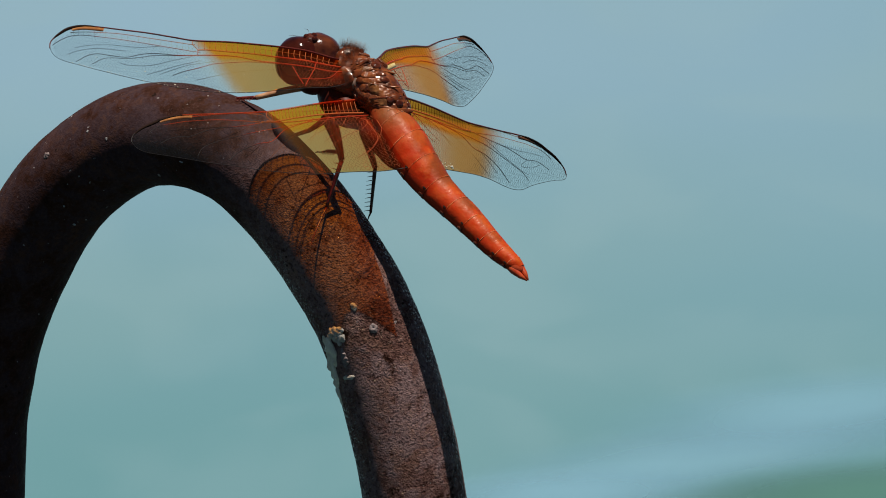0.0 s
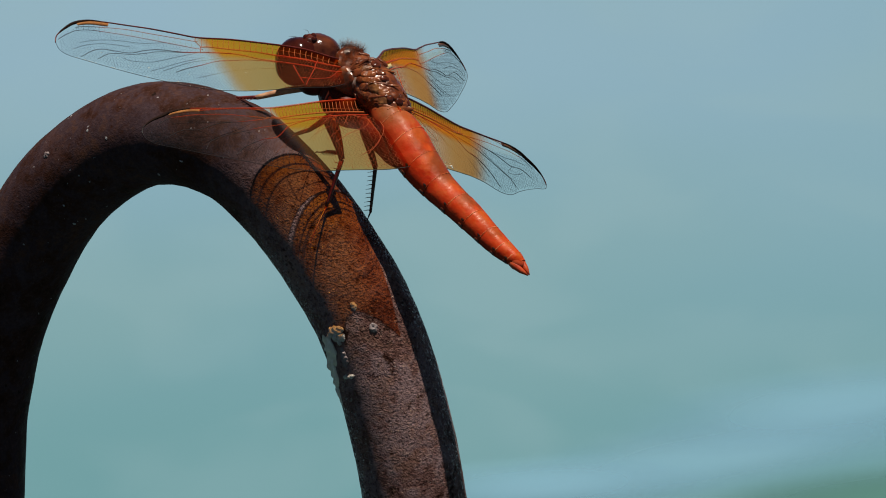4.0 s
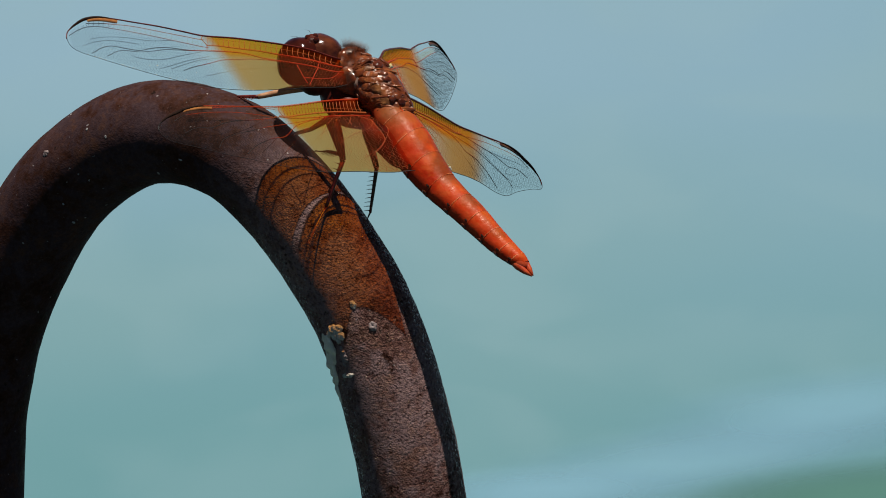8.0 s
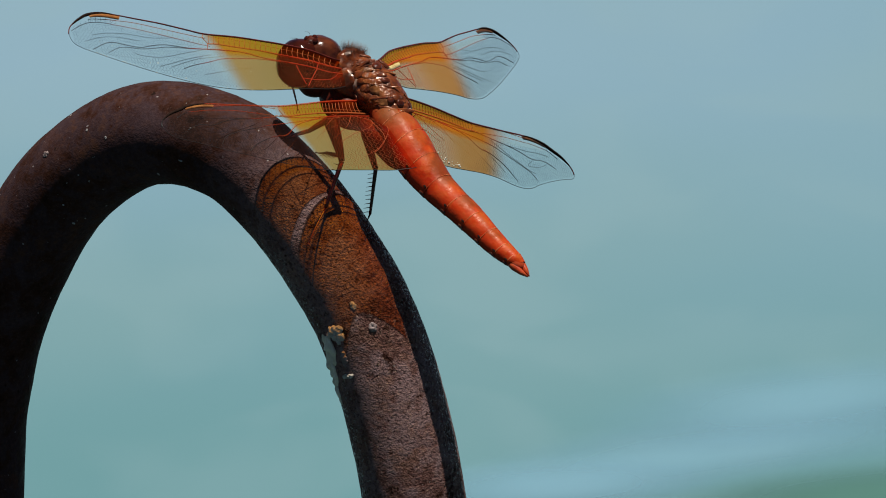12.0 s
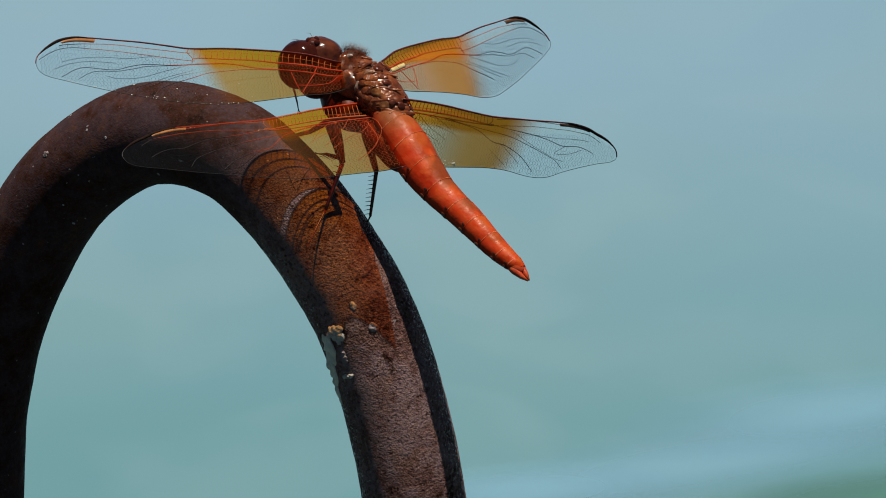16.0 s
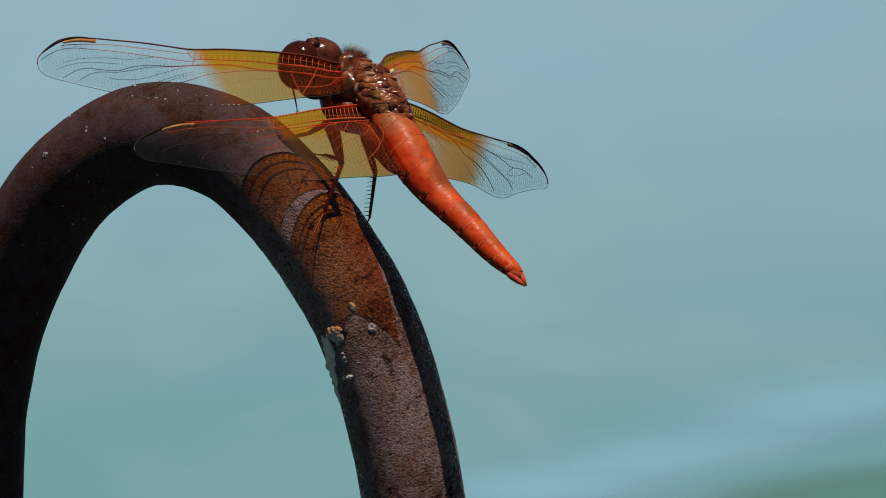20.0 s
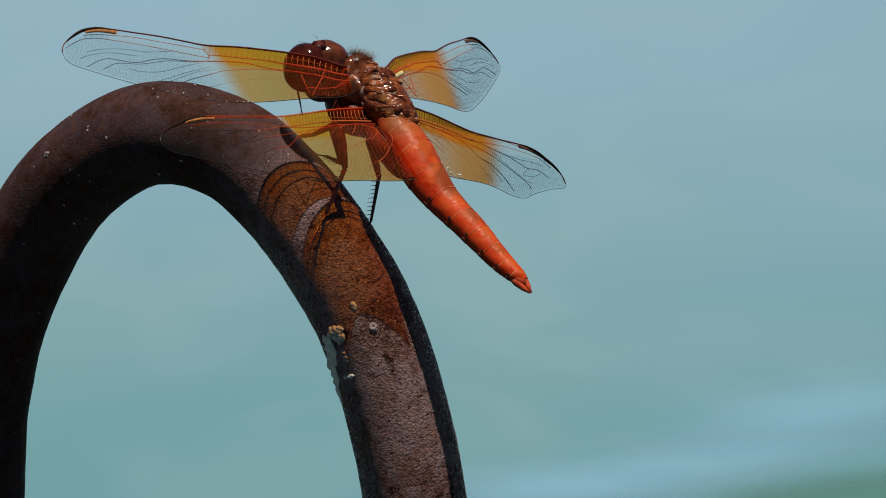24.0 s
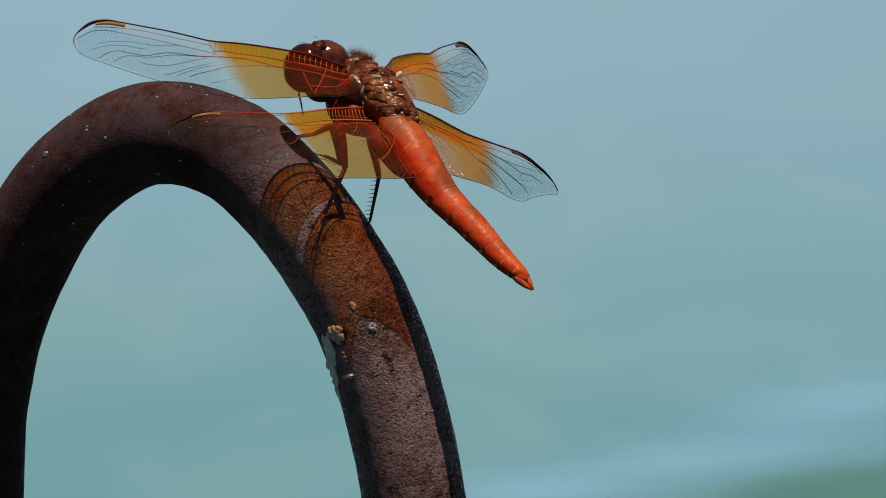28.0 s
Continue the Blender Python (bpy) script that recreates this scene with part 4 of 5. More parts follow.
def build_dragonfly():
    fly = new("dragonfly")
    # thorax: one swollen shell, with dorsal plates, hinges and hair on it
    mid, half = Vector((0.4, -2.2, 1.2)), Vector((7.2, 3.5, 3.7))
    g = Geo().blob(mid * MM, half * MM, None, 0, 1, 96, 64)
    g.v = [tuple(lumpy(Vector(p), 0.6)) for p in g.v]
    part("thorax", g, THORAX, fly, "glossy red-brown thorax")
    for at in ((0.0030, 0.0016, -0.0024), (0.0016, -0.0034, -0.0016)):
        part("thorax_side", Geo().blob(at, (0.0052, 0.0030, 0.0030), None, 0.0005, 380, 60, 40), FLANK, fly, "dark red side of the thorax")
    part("shoulder", Geo().blob((0.0048, 0.0002, 0.0008), (0.0034, 0.0025, 0.0028), None, 0.0006, 420, 48, 30), THORAX, fly, "brown-red front slope of the thorax")
    part("collar", Geo().blob((0.0068, -0.0012, 0.0010), (0.0026, 0.0034, 0.0032), None, 0.0006, 700, 36, 20), THORAX, fly)
    rnd = random.Random(3)
    across, uphill = Vector((-0.577, -0.8, 0.165)), Vector((0.692, -0.371, 0.619))
    kinds = {"T": (THORAX, "back_plate", ""), "P": (PLATE, "back_plate", "amber-brown plate"), "K": (KNOB, "wing_hinge", "glossy dark red wing joint"),
             "N": (TAN, "back_plate", "olive-tan stripe"), "W": (PALE_SKIN, "soft_skin", "pale soft skin between plates")}
    small = []
    facing = Vector((-0.435, 0.471, 0.767))
    while len(small) < 26:
        n = Vector((rnd.gauss(0, 1), rnd.gauss(0, 1), rnd.gauss(0, 1))).normalized()
        if n.dot(facing) > 0.1 and n.x < 0.8:
            q = mid + Vector([c * h for c, h in zip(n, half)])
            small.append((*q, rnd.uniform(0.6, 1.8), rnd.uniform(0.14, 0.26), rnd.gauss(8, 14), rnd.choice("TTTTPPK")))
    for x, y, z, rx, ry, roll, kind in BACK + tuple(small):
        q = Vector((x, y, z))
        n = Vector([c / h ** 2 for c, h in zip(q - mid, half)]).normalized()
        xa = across * math.cos(radians(roll)) - uphill * math.sin(radians(roll))
        xa = (xa - n * xa.dot(n)).normalized()
        turn = Matrix((xa, n.cross(xa), n)).transposed()
        high = (0.6 if kind == "K" else 0.36) * min(rx, ry) + (0 if kind == "K" else 0.1)
        mat, name, lab = kinds[kind]
        g = Geo().blob((q + n * (0.12 if kind == 'K' else -high * 0.25)) * MM, (rx * (1.05 if kind == 'K' else 1.42) * MM, ry * (1.0 if kind == 'K' else 1.22) * MM, high * MM), turn, 0.0001, 900, 44, 28, 0.9 if kind != "K" else 1.0)
        if kind != "K":
            g.v = [tuple(lumpy(Vector(v), 0.75)) for v in g.v]
        part(name, g, mat, fly, lab)
    g = Geo()
    for _ in range(900):
        x, a = rnd.uniform(6.4, 9.6), rnd.gauss(-0.5, 0.5)
        r = 4.3 * math.sqrt(max(0.05, 1 - (x / 10.2) ** 2))
        q = Vector((x, 0.9 * r * math.sin(a) - 1.4, r * math.cos(a) + 0.9)) * MM
        d = Vector((rnd.uniform(-.2, .9), math.sin(a) + rnd.uniform(-.4, .4), math.cos(a) + rnd.uniform(-.2, .3))).normalized()
        g.tube([q, q + d * rnd.uniform(.5, 1.7) * MM], [0.000011, 0.000003], 3)
    part("hair", g, HAIR, fly, "fine brown hair on the front of the thorax")

    # head
    hx = Vector((9.78, 2.8, -0.72)) * MM
    part("neck", Geo().blob((0.0074, 0.0004, -0.0006), (0.0034, 0.0028, 0.0030), None, 0.0004, 600, 28, 18), FLANK, fly)
    head = part("head", Geo().blob(hx - Vector((0.0006, 0, 0.0010)), (0.0029, 0.0030, 0.0029), None, 0.0002, 500, 30, 20), FACE, fly, "dark red-brown head")
    for at, r, mat, label in ((Vector((11.2, 4.69, 0.88)) * MM, (0.0037, 0.0037, 0.0041), EYE_MAT, "glossy dark maroon compound eye"),
                              (Vector((10.2, 1.75, 1.05)) * MM, (0.0038, 0.0037, 0.0037), EYE_BROWN, "glossy brown compound eye")):
        part("eye", Geo().blob(at, r, None, 0.00022, 420, 56, 40), mat, head, label)
    # the crown between the eyes, with its three small bead eyes
    crown = Vector((11.5, 2.7, 3.5)) * MM
    part("crown", Geo().blob(crown, (0.0015, 0.0014, 0.0014), None, 0.0004, 900, 28, 18), FACE, head, "knobbly dark red crown between the eyes")
    for dx, dy, dz in ((1.0, 0.3, 0.7), (0.2, 1.0, 0.8), (-0.3, -0.2, 1.25), (0.6, -0.8, 0.8)):
        part("bead_eye", Geo().blob(crown + Vector((dx, dy, dz)) * MM, (0.0005, 0.0005, 0.0005), None, 0.00004, 900, 14, 10), EYE_MAT, head, "tiny glossy bead eye")
    part("brow", Geo().blob(hx + Vector((0.0024, -0.0004, 0.0006)), (0.0013, 0.0018, 0.0014), None, 0.0002, 900, 20, 12), FACE, head)
    part("lip", Geo().blob(hx + Vector((0.0026, 0.0006, -0.0030)), (0.0018, 0.0024, 0.0014), None, 0.0002, 900, 20, 12), FACE, head)
    for s in (1, -1):
        q = Vector((14.51, 1.69, 1.99)) * MM + Vector((0, 0.001 * s, 0))
        part("antenna", Geo().tube([q, q + Vector((0.0004, 0.0003 + 0.0003 * s, 0.0001)), q + Vector((0.0007, 0.0009 + 0.0004 * s, 0.0002))], [0.00004, 0.00003, 0.00001], 4), LEG_DARK, head)

    build_abdomen(fly)
    wings = {}
    for which, root, label in [('RF', (4.22, -4.69, 3.42), 'amber and clear forewing, far side of the body'), ('RH', (-4.66, -3.12, 3.41), 'amber and clear hindwing, far side of the body'), ('LF', (6.65, 1.02, 4.04), 'amber and clear forewing held over the head'), ('LH', (-0.35, 1.18, 0.68), 'amber and clear hindwing held over the hoop')]:
        wings[which] = build_wing(which, root, fly, label)
    legs = {}
    tan, red, dark = LEG_TAN, LEG_RED, LEG_DARK
    for key, joints, radii, mats, spines in [('front', [(8.79, 2.02, -4.07), (12.85, 10.18, -6.78), (15.82, 11.17, -9.6), (17.57, 11.4, -10.84), (18.61, 11.86, -11.3)], (0.46, 0.3, 0.17), 'trd', 6), ('middle', [(-0.07, 5.22, 0.66), (2.5, 7.88, -4.73), (5.63, 10.16, -9.04), (6.13, 12.54, -9.3), (6.42, 13.38, -9.4)], (0.42, 0.3, 0.17), 'rrd', 6), ('hind', [(-0.17, 6.23, -0.01), (-5.24, 7.42, -3.63), (-8.5, 11.55, -9.04), (-10.8, 14.8, -9.24), (-12.5, 17.1, -9.95)], (0.55, 0.33, 0.17), 'drr', 8), ('far_middle', [(3.58, 4.36, -4.55), (-2.49, 5.3, -5.98), (0.54, 4.95, -9.26), (1.54, 5.05, -10.58), (2.1, 5.18, -11.12)], (0.5, 0.33, 0.17), 'ddd', 6), ('far_hind', [(-2.28, 1.47, -3.5), (-8.06, 2.83, -5.01), (-11.1, 4.52, -11.7), (-11.19, 4.76, -12.42), (-11.36, 5.0, -12.92)], (0.5, 0.28, 0.16), 'ddd', 10)]:
        legs[key] = build_leg("leg", joints, radii, [{"t": tan, "r": red, "d": dark}[c] for c in mats], fly, spines)
    return tagged(fly, "orange-red dragonfly with amber-based wings clinging to the hoop", "dragonfly"), wings, legs


build_water()
hoop = build_hoop()
dragonfly, wings, legs = build_dragonfly()
# reflected light on the pond, painted as pale drifting patches
pale = mat_film("pale_sheen", (0.25, 0.47, 0.58), 0.58)
green = mat_film("green_patch", (0.085, 0.205, 0.165), 0.9)
FILMS = [build_film("water_patch", lab, at, hx_, hy_, turn, {"p": pale, "g": green}[c]) for lab, at, hx_, hy_, turn, c in [('pale blue streak, reflected light put into the colour', (0.0935, 3.8782, 0.0006), 0.1741, 0.0644, 42.5, 'p'), ('pale blue streak, reflected light put into the colour', (0.1408, 3.9534, 0.0012), 0.1257, 0.0718, 42.7, 'p'), ('pale blue streak, reflected light put into the colour', (0.035, 3.8099, 0.0018), 0.0814, 0.0594, 28.6, 'p'), ('green patch of pond water', (0.155, 3.803, 0.0024), 0.12, 0.072, 39.1, 'g')]]


# ---- movement ----
def motions():
    # the whole animal: seconds, mm aside, mm up, degrees of lean in the view, degrees of tilt
    start = Matrix(((-0.576134, -0.800680, 0.164260, -0.011963), (0.570206, -0.537709, -0.621074, -0.000256), (0.585606, -0.264160, 0.766345, 0.922843), (0.000000, 0.000000, 0.000000, 1.000000)))
    rows = []
    for t, a, b, lean, tilt in [(0.0, -0.0, -0.024, -0.007, 0.094), (0.5, 0.005, -0.036, -0.059, 0.219), (1.0, 0.052, -0.032, 0.03, 0.204), (1.5, 0.111, -0.035, 0.274, -0.029), (2.0, 0.092, -0.064, 0.348, -0.256),
    (2.5, 0.076, -0.072, 0.437, -0.457), (3.0, 0.099, -0.037, 0.635, -0.801), (3.5, 0.074, -0.032, 0.701, -1.133), (5.5, 0.272, -0.118, 1.264, -2.12), (6.0, 0.349, -0.084, 1.388, -1.528),
    (6.3, 0.349, -0.084, 1.388, -1.528), (6.5, 0.498, -0.028, 1.801, -0.938), (7.0, 0.529, -0.107, 1.792, -0.905), (7.5, 0.511, -0.227, 1.395, -0.796), (8.0, 0.492, -0.288, 1.029, -0.689),
    (8.5, 0.458, -0.287, 0.86, -0.798), (9.0, 0.468, -0.211, 0.998, -1.038), (9.5, 0.45, -0.186, 1.079, -1.548), (10.0, 0.38, -0.234, 0.926, -1.869), (10.5, 0.339, -0.267, 0.76, -1.761),
    (11.0, 0.342, -0.292, 0.728, -1.699), (11.5, 0.332, -0.344, 0.714, -1.813), (12.0, 0.308, -0.391, 0.665, -1.922), (12.5, 0.308, -0.405, 0.656, -1.972), (14.5, 0.355, -0.283, 0.865, -1.844),
    (15.0, 0.384, -0.39, 0.808, -1.674), (15.2, 0.384, -0.39, 0.808, -1.674), (15.35, 0.47, -0.59, 0.496, -1.536), (15.5, 0.47, -0.59, 0.496, -1.536), (16.0, 0.483, -0.701, 0.161, -1.573),
    (16.5, 0.459, -0.753, -0.176, -1.304), (17.0, 0.499, -0.84, -0.451, -0.808), (17.5, 0.523, -0.881, -0.568, -0.669), (18.0, 0.513, -0.862, -0.638, -0.745), (18.5, 0.524, -0.875, -0.633, -0.858),
    (19.0, 0.528, -0.88, -0.602, -0.933), (19.5, 0.507, -0.853, -0.681, -0.908), (20.0, 0.481, -0.841, -0.732, -0.956), (20.5, 0.469, -0.855, -0.68, -1.167), (21.0, 0.48, -0.897, -0.69, -1.258),
    (21.5, 0.491, -0.925, -0.764, -1.051), (23.5, 1.092, -1.431, -1.436, 0.769), (24.0, 1.1, -1.454, -1.387, 0.289), (24.5, 1.126, -1.467, -1.495, 0.186), (25.0, 1.136, -1.477, -1.637, 0.23),
    (25.5, 1.133, -1.452, -1.637, 0.128), (26.0, 1.148, -1.411, -1.583, 0.07), (26.5, 1.157, -1.399, -1.563, 0.043), (27.0, 1.139, -1.409, -1.519, -0.038), (27.5, 1.203, -1.411, -1.201, -0.188),
    (28.0, 1.333, -1.4, -0.768, -0.253)]:
        turn = Matrix.Rotation(radians(lean), 4, FRONT) @ Matrix.Rotation(radians(tilt), 4, Vector((0.77, 0.1331, 0.626)))
        m = turn @ start.to_3x3().to_4x4()
        m.translation = start.translation + RIGHT * (a * MM) + UP * (b * MM)
        rows.append((t, m))
    walk(dragonfly, rows)
    # wings: seconds and a turn in the body's space, as degrees about x, y and z
    for which, turns in WING_TURNS.items():
        at = wings[which].location.copy()
        walk(wings[which], [(t, pose(*at, *r)) for t, *r in turns])
    # the front leg lets go of the rod and is drawn up under the head; the others swing a little as the body shifts
    for key, turns in LEG_TURNS.items():
        at = legs[key].location.copy()
        walk(legs[key], [(t, pose(*at, *r)) for t, *r in turns])
    # its shin and foot fold at the knee
    for ob in legs["front"].children:
        walk(ob, [(t, pose(*r)) for t, *r in SHIN_TURNS])
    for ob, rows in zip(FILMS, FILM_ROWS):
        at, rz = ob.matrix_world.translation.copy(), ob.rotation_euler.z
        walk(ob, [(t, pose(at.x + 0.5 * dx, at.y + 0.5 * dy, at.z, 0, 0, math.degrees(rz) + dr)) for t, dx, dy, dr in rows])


WING_TURNS = {
 'RF': [(0, 31.2, 40, -70.9), (0.5, 33.1, 40.8, -70.3), (1, 37.7, 42.4, -67.4), (1.5, 36.9, 42.6, -67.5), (2, 36.4, 42.3, -67.5), (2.5, 38.4, 42.7, -66.1),
    (3, 41.1, 43.9, -64.3), (3.5, 40.9, 43.3, -64.7), (5.5, 40.4, 43.3, -63.8), (6, 42.7, 43.9, -63.1), (6.4, 42.7, 43.9, -63.1), (6.5, 45.8, 47.6, -56.5),
    (7, 47.7, 46.9, -57.6), (7.5, 46.9, 47.5, -55.8), (8, 39.9, 44.4, -62.5), (8.2, 39.9, 44.4, -62.5), (8.5, 28.2, 38.6, -70.7), (9, 26.8, 37.8, -71.5),
    (9.5, 27.6, 36.6, -72), (10, 28.1, 36.3, -71.8), (10.5, 32, 37.9, -69.9), (11, 32.3, 37.9, -70.1), (11.5, 30.1, 37.5, -70.2), (12, 26.5, 35.5, -72.2),
    (12.5, 27.3, 35.7, -72.2), (14.5, 17, 31.1, -76.3), (15, 18.2, 31.2, -76.2), (15.2, 18.2, 31.2, -76.2), (15.35, 21.2, 29.5, -78.2), (15.5, 21.2, 29.5, -78.2),
    (16, 30.6, 29.7, -77.2), (16.5, 28.5, 33.9, -74), (17, 38, 40.3, -67.1), (17.5, 42.1, 41.5, -64.8), (18, 43.7, 42.5, -63.8), (18.5, 44.3, 42.6, -62.4),
    (19, 40.8, 41.7, -64.3), (19.5, 40.7, 41.4, -64.6), (20, 41.1, 41.7, -64.3), (20.5, 39.1, 41, -65.3), (21, 42.2, 41.9, -63.5), (21.5, 41.6, 42.1, -63.1),
    (23.5, 33.2, 39.6, -69.1), (24, 32.1, 38.6, -69.5), (24.5, 33.6, 39.1, -68.9), (25, 34.8, 39.3, -68), (25.5, 32.8, 38.6, -69), (26, 33.9, 39, -68.6),
    (26.5, 35.5, 39.6, -68), (27, 34.3, 38.9, -68.7), (27.5, 31.9, 38.5, -69.2), (28, 34.4, 40.7, -67.2)],
 'RH': [(0, 32.9, 39.2, -93.8), (0.5, 31.1, 40.9, -93), (1, 36, 42.1, -92), (1.5, 35.5, 42.7, -91.8), (2, 37.9, 42.4, -92.2), (2.5, 37.1, 42.7, -91.1),
    (3, 34.9, 45.4, -89.4), (3.5, 32, 45.2, -89.5), (5.5, 22.9, 46.6, -88.5), (6, 26.6, 47, -88.3), (6.4, 26.6, 47, -88.3), (6.5, 28.7, 51, -86.3),
    (7, 34.2, 50.4, -86.1), (7.5, 35.6, 51.7, -81), (8, 32, 45.7, -89.4), (8.2, 32, 45.7, -89.4), (8.5, 27, 41, -92.6), (9, 25.5, 40.5, -92.9),
    (9.5, 24.5, 40.3, -92.7), (10, 24.3, 40.8, -92.2), (10.5, 29.8, 40.5, -92.2), (11, 30.3, 40.1, -92.5), (11.5, 28.7, 39.7, -92.4), (12, 27.9, 39, -92.6),
    (12.5, 28, 38.8, -92.7), (14.5, 39.6, 33.4, -96.3), (15, 45.5, 30.6, -97.7), (15.2, 45.5, 30.6, -97.7), (15.35, 51.6, 28.1, -99.2), (15.5, 51.6, 28.1, -99.2),
    (16, 57.4, 26.3, -100.2), (16.5, 46.3, 30.4, -97.5), (17, 41.2, 38, -92.9), (17.5, 44.9, 40.8, -90.3), (18, 43.3, 43.4, -88.7), (18.5, 43.3, 44.3, -87.3),
    (19, 42.5, 42.2, -89.1), (19.5, 43.1, 41.7, -89.7), (20, 43.2, 41.9, -89.4), (20.5, 39.6, 41, -90.4), (21, 37.2, 41.9, -89.6), (21.5, 36.4, 42.8, -89),
    (23.5, 29.8, 41.2, -91.7), (24, 28.6, 40.2, -91.4), (24.5, 29, 40.9, -91.3), (25, 29.2, 41.5, -90.4), (25.5, 29.8, 39.6, -91.6), (26, 29.4, 40.1, -91.3),
    (26.5, 29.7, 41.3, -90.8), (27, 30.1, 39.9, -91.4), (27.5, 28.1, 39.5, -91.8), (28, 23.9, 43.3, -90.5)],
 'LF': [(0, 176.7, -14.9, 68.5), (0.5, 176.4, -14.3, 68.1), (1, 176.1, -12.9, 67.8), (1.5, 175.5, -15.3, 68.6), (2, 175.3, -14.7, 68.3), (2.5, 174.9, -15.4, 68.5),
    (3, 174.4, -16.5, 69.2), (3.5, 174.1, -17.3, 69.5), (5.5, 173.3, -19.6, 70.3), (6, 173.4, -19.1, 69.6), (6.4, 173.4, -19.1, 69.6), (6.5, 173.5, -19.9, 69.5),
    (7, 173.5, -20.1, 69.5), (7.5, 173.3, -20.5, 70.1), (8, 173.3, -20.7, 70.4), (8.2, 173.3, -20.7, 70.4), (8.5, 173.4, -22.4, 70.8), (9, 173.5, -22.4, 70.9),
    (9.5, 173, -22.9, 71.2), (10, 172.4, -22, 71.5), (10.5, 172.1, -20.7, 70.9), (11, 171.3, -20.7, 71.1), (11.5, 171.1, -21, 71.3), (12, 171, -22.2, 71.4),
    (12.5, 170.7, -22.1, 71.7), (14.5, 169.3, -22.3, 71.5), (15, 169.2, -21.2, 70.4), (15.2, 169.2, -21.2, 70.4), (15.35, 169.2, -11.2, 67.6), (15.5, 169.2, -11.2, 67.6),
    (16, 168.4, -9.5, 66.9), (16.5, 167.6, -9.5, 67.2), (17, 167.1, -9.4, 67.8), (17.5, 167, -9.1, 67.2), (18, 166.9, -9.6, 67.6), (18.5, 166.9, -8.8, 67.4),
    (19, 167, -9.8, 67.7), (19.5, 167.1, -9.2, 67.5), (20, 167.2, -9.5, 67.5), (20.5, 167.3, -10.6, 68.4), (21, 167.5, -11.8, 68.5), (21.5, 167.8, -11.6, 68.6),
    (23.5, 169, -15.7, 69.4), (24, 169.2, -16, 69.7), (24.5, 169.5, -15.8, 69.8), (25, 169.8, -16.4, 70.1), (25.5, 169.7, -16.4, 70.2), (26, 169.7, -16.6, 70.1),
    (26.5, 169.7, -16.6, 70.2), (27, 169.8, -17, 70.3), (27.5, 169.9, -17.8, 70.3), (28, 169.7, -20.2, 70.8)],
 'LH': [(0, 173.6, -15.1, 77.8), (0.5, 173.8, -15.5, 77.6), (1, 173.8, -15.5, 77.7), (1.5, 173.6, -17.4, 78.3), (2, 173.5, -17.3, 78.4), (2.5, 173.1, -17.8, 78.6),
    (3, 172.6, -18.8, 79.2), (3.5, 172.2, -18.7, 79.3), (5.5, 169.5, -22.6, 81.8), (6, 169.6, -21.9, 81), (6.4, 169.6, -21.9, 81), (6.5, 169.3, -24.1, 81),
    (7, 169.2, -23.8, 81), (7.5, 169, -23.4, 81.4), (8, 168.9, -23.3, 81.7), (8.2, 168.9, -23.3, 81.7), (8.5, 168.5, -25.9, 82.7), (9, 168.6, -26.5, 82.9),
    (9.5, 168.8, -26, 82.8), (10, 169.2, -24.8, 82.8), (10.5, 169.8, -23.2, 82.6), (11, 170.5, -23.4, 82.6), (11.5, 170.5, -23.3, 82.7), (12, 170.6, -24.7, 83.2),
    (12.5, 170.9, -24.6, 83.3), (14.5, 173.3, -23.6, 82.6), (15, 174.1, -22.8, 81.7), (15.2, 174.1, -22.8, 81.7), (15.35, 175.8, -6.4, 76.5), (15.5, 175.8, -6.4, 76.5),
    (16, 176.1, -10, 77.4), (16.5, 175.7, -10.4, 78), (17, 175.2, -11.7, 78.6), (17.5, 174.9, -11.9, 78.2), (18, 174.4, -12.8, 78.7), (18.5, 173.9, -13.2, 79),
    (19, 173.5, -13.8, 79.3), (19.5, 173.1, -14.1, 79.5), (20, 172.8, -14.6, 79.7), (20.5, 172.5, -14.6, 80.1), (21, 172.2, -16, 80.5), (21.5, 172, -15.5, 80.5),
    (23.5, 171.4, -21, 81.6), (24, 171.1, -21, 82), (24.5, 170.8, -20.1, 82), (25, 170.4, -20.7, 82), (25.5, 170.6, -20.9, 82.6), (26, 171, -20.9, 82.3),
    (26.5, 171.2, -20.5, 82.3), (27, 171.3, -20.7, 82.5), (27.5, 171.4, -21.7, 82.4), (28, 171.3, -23.7, 82.8)]}
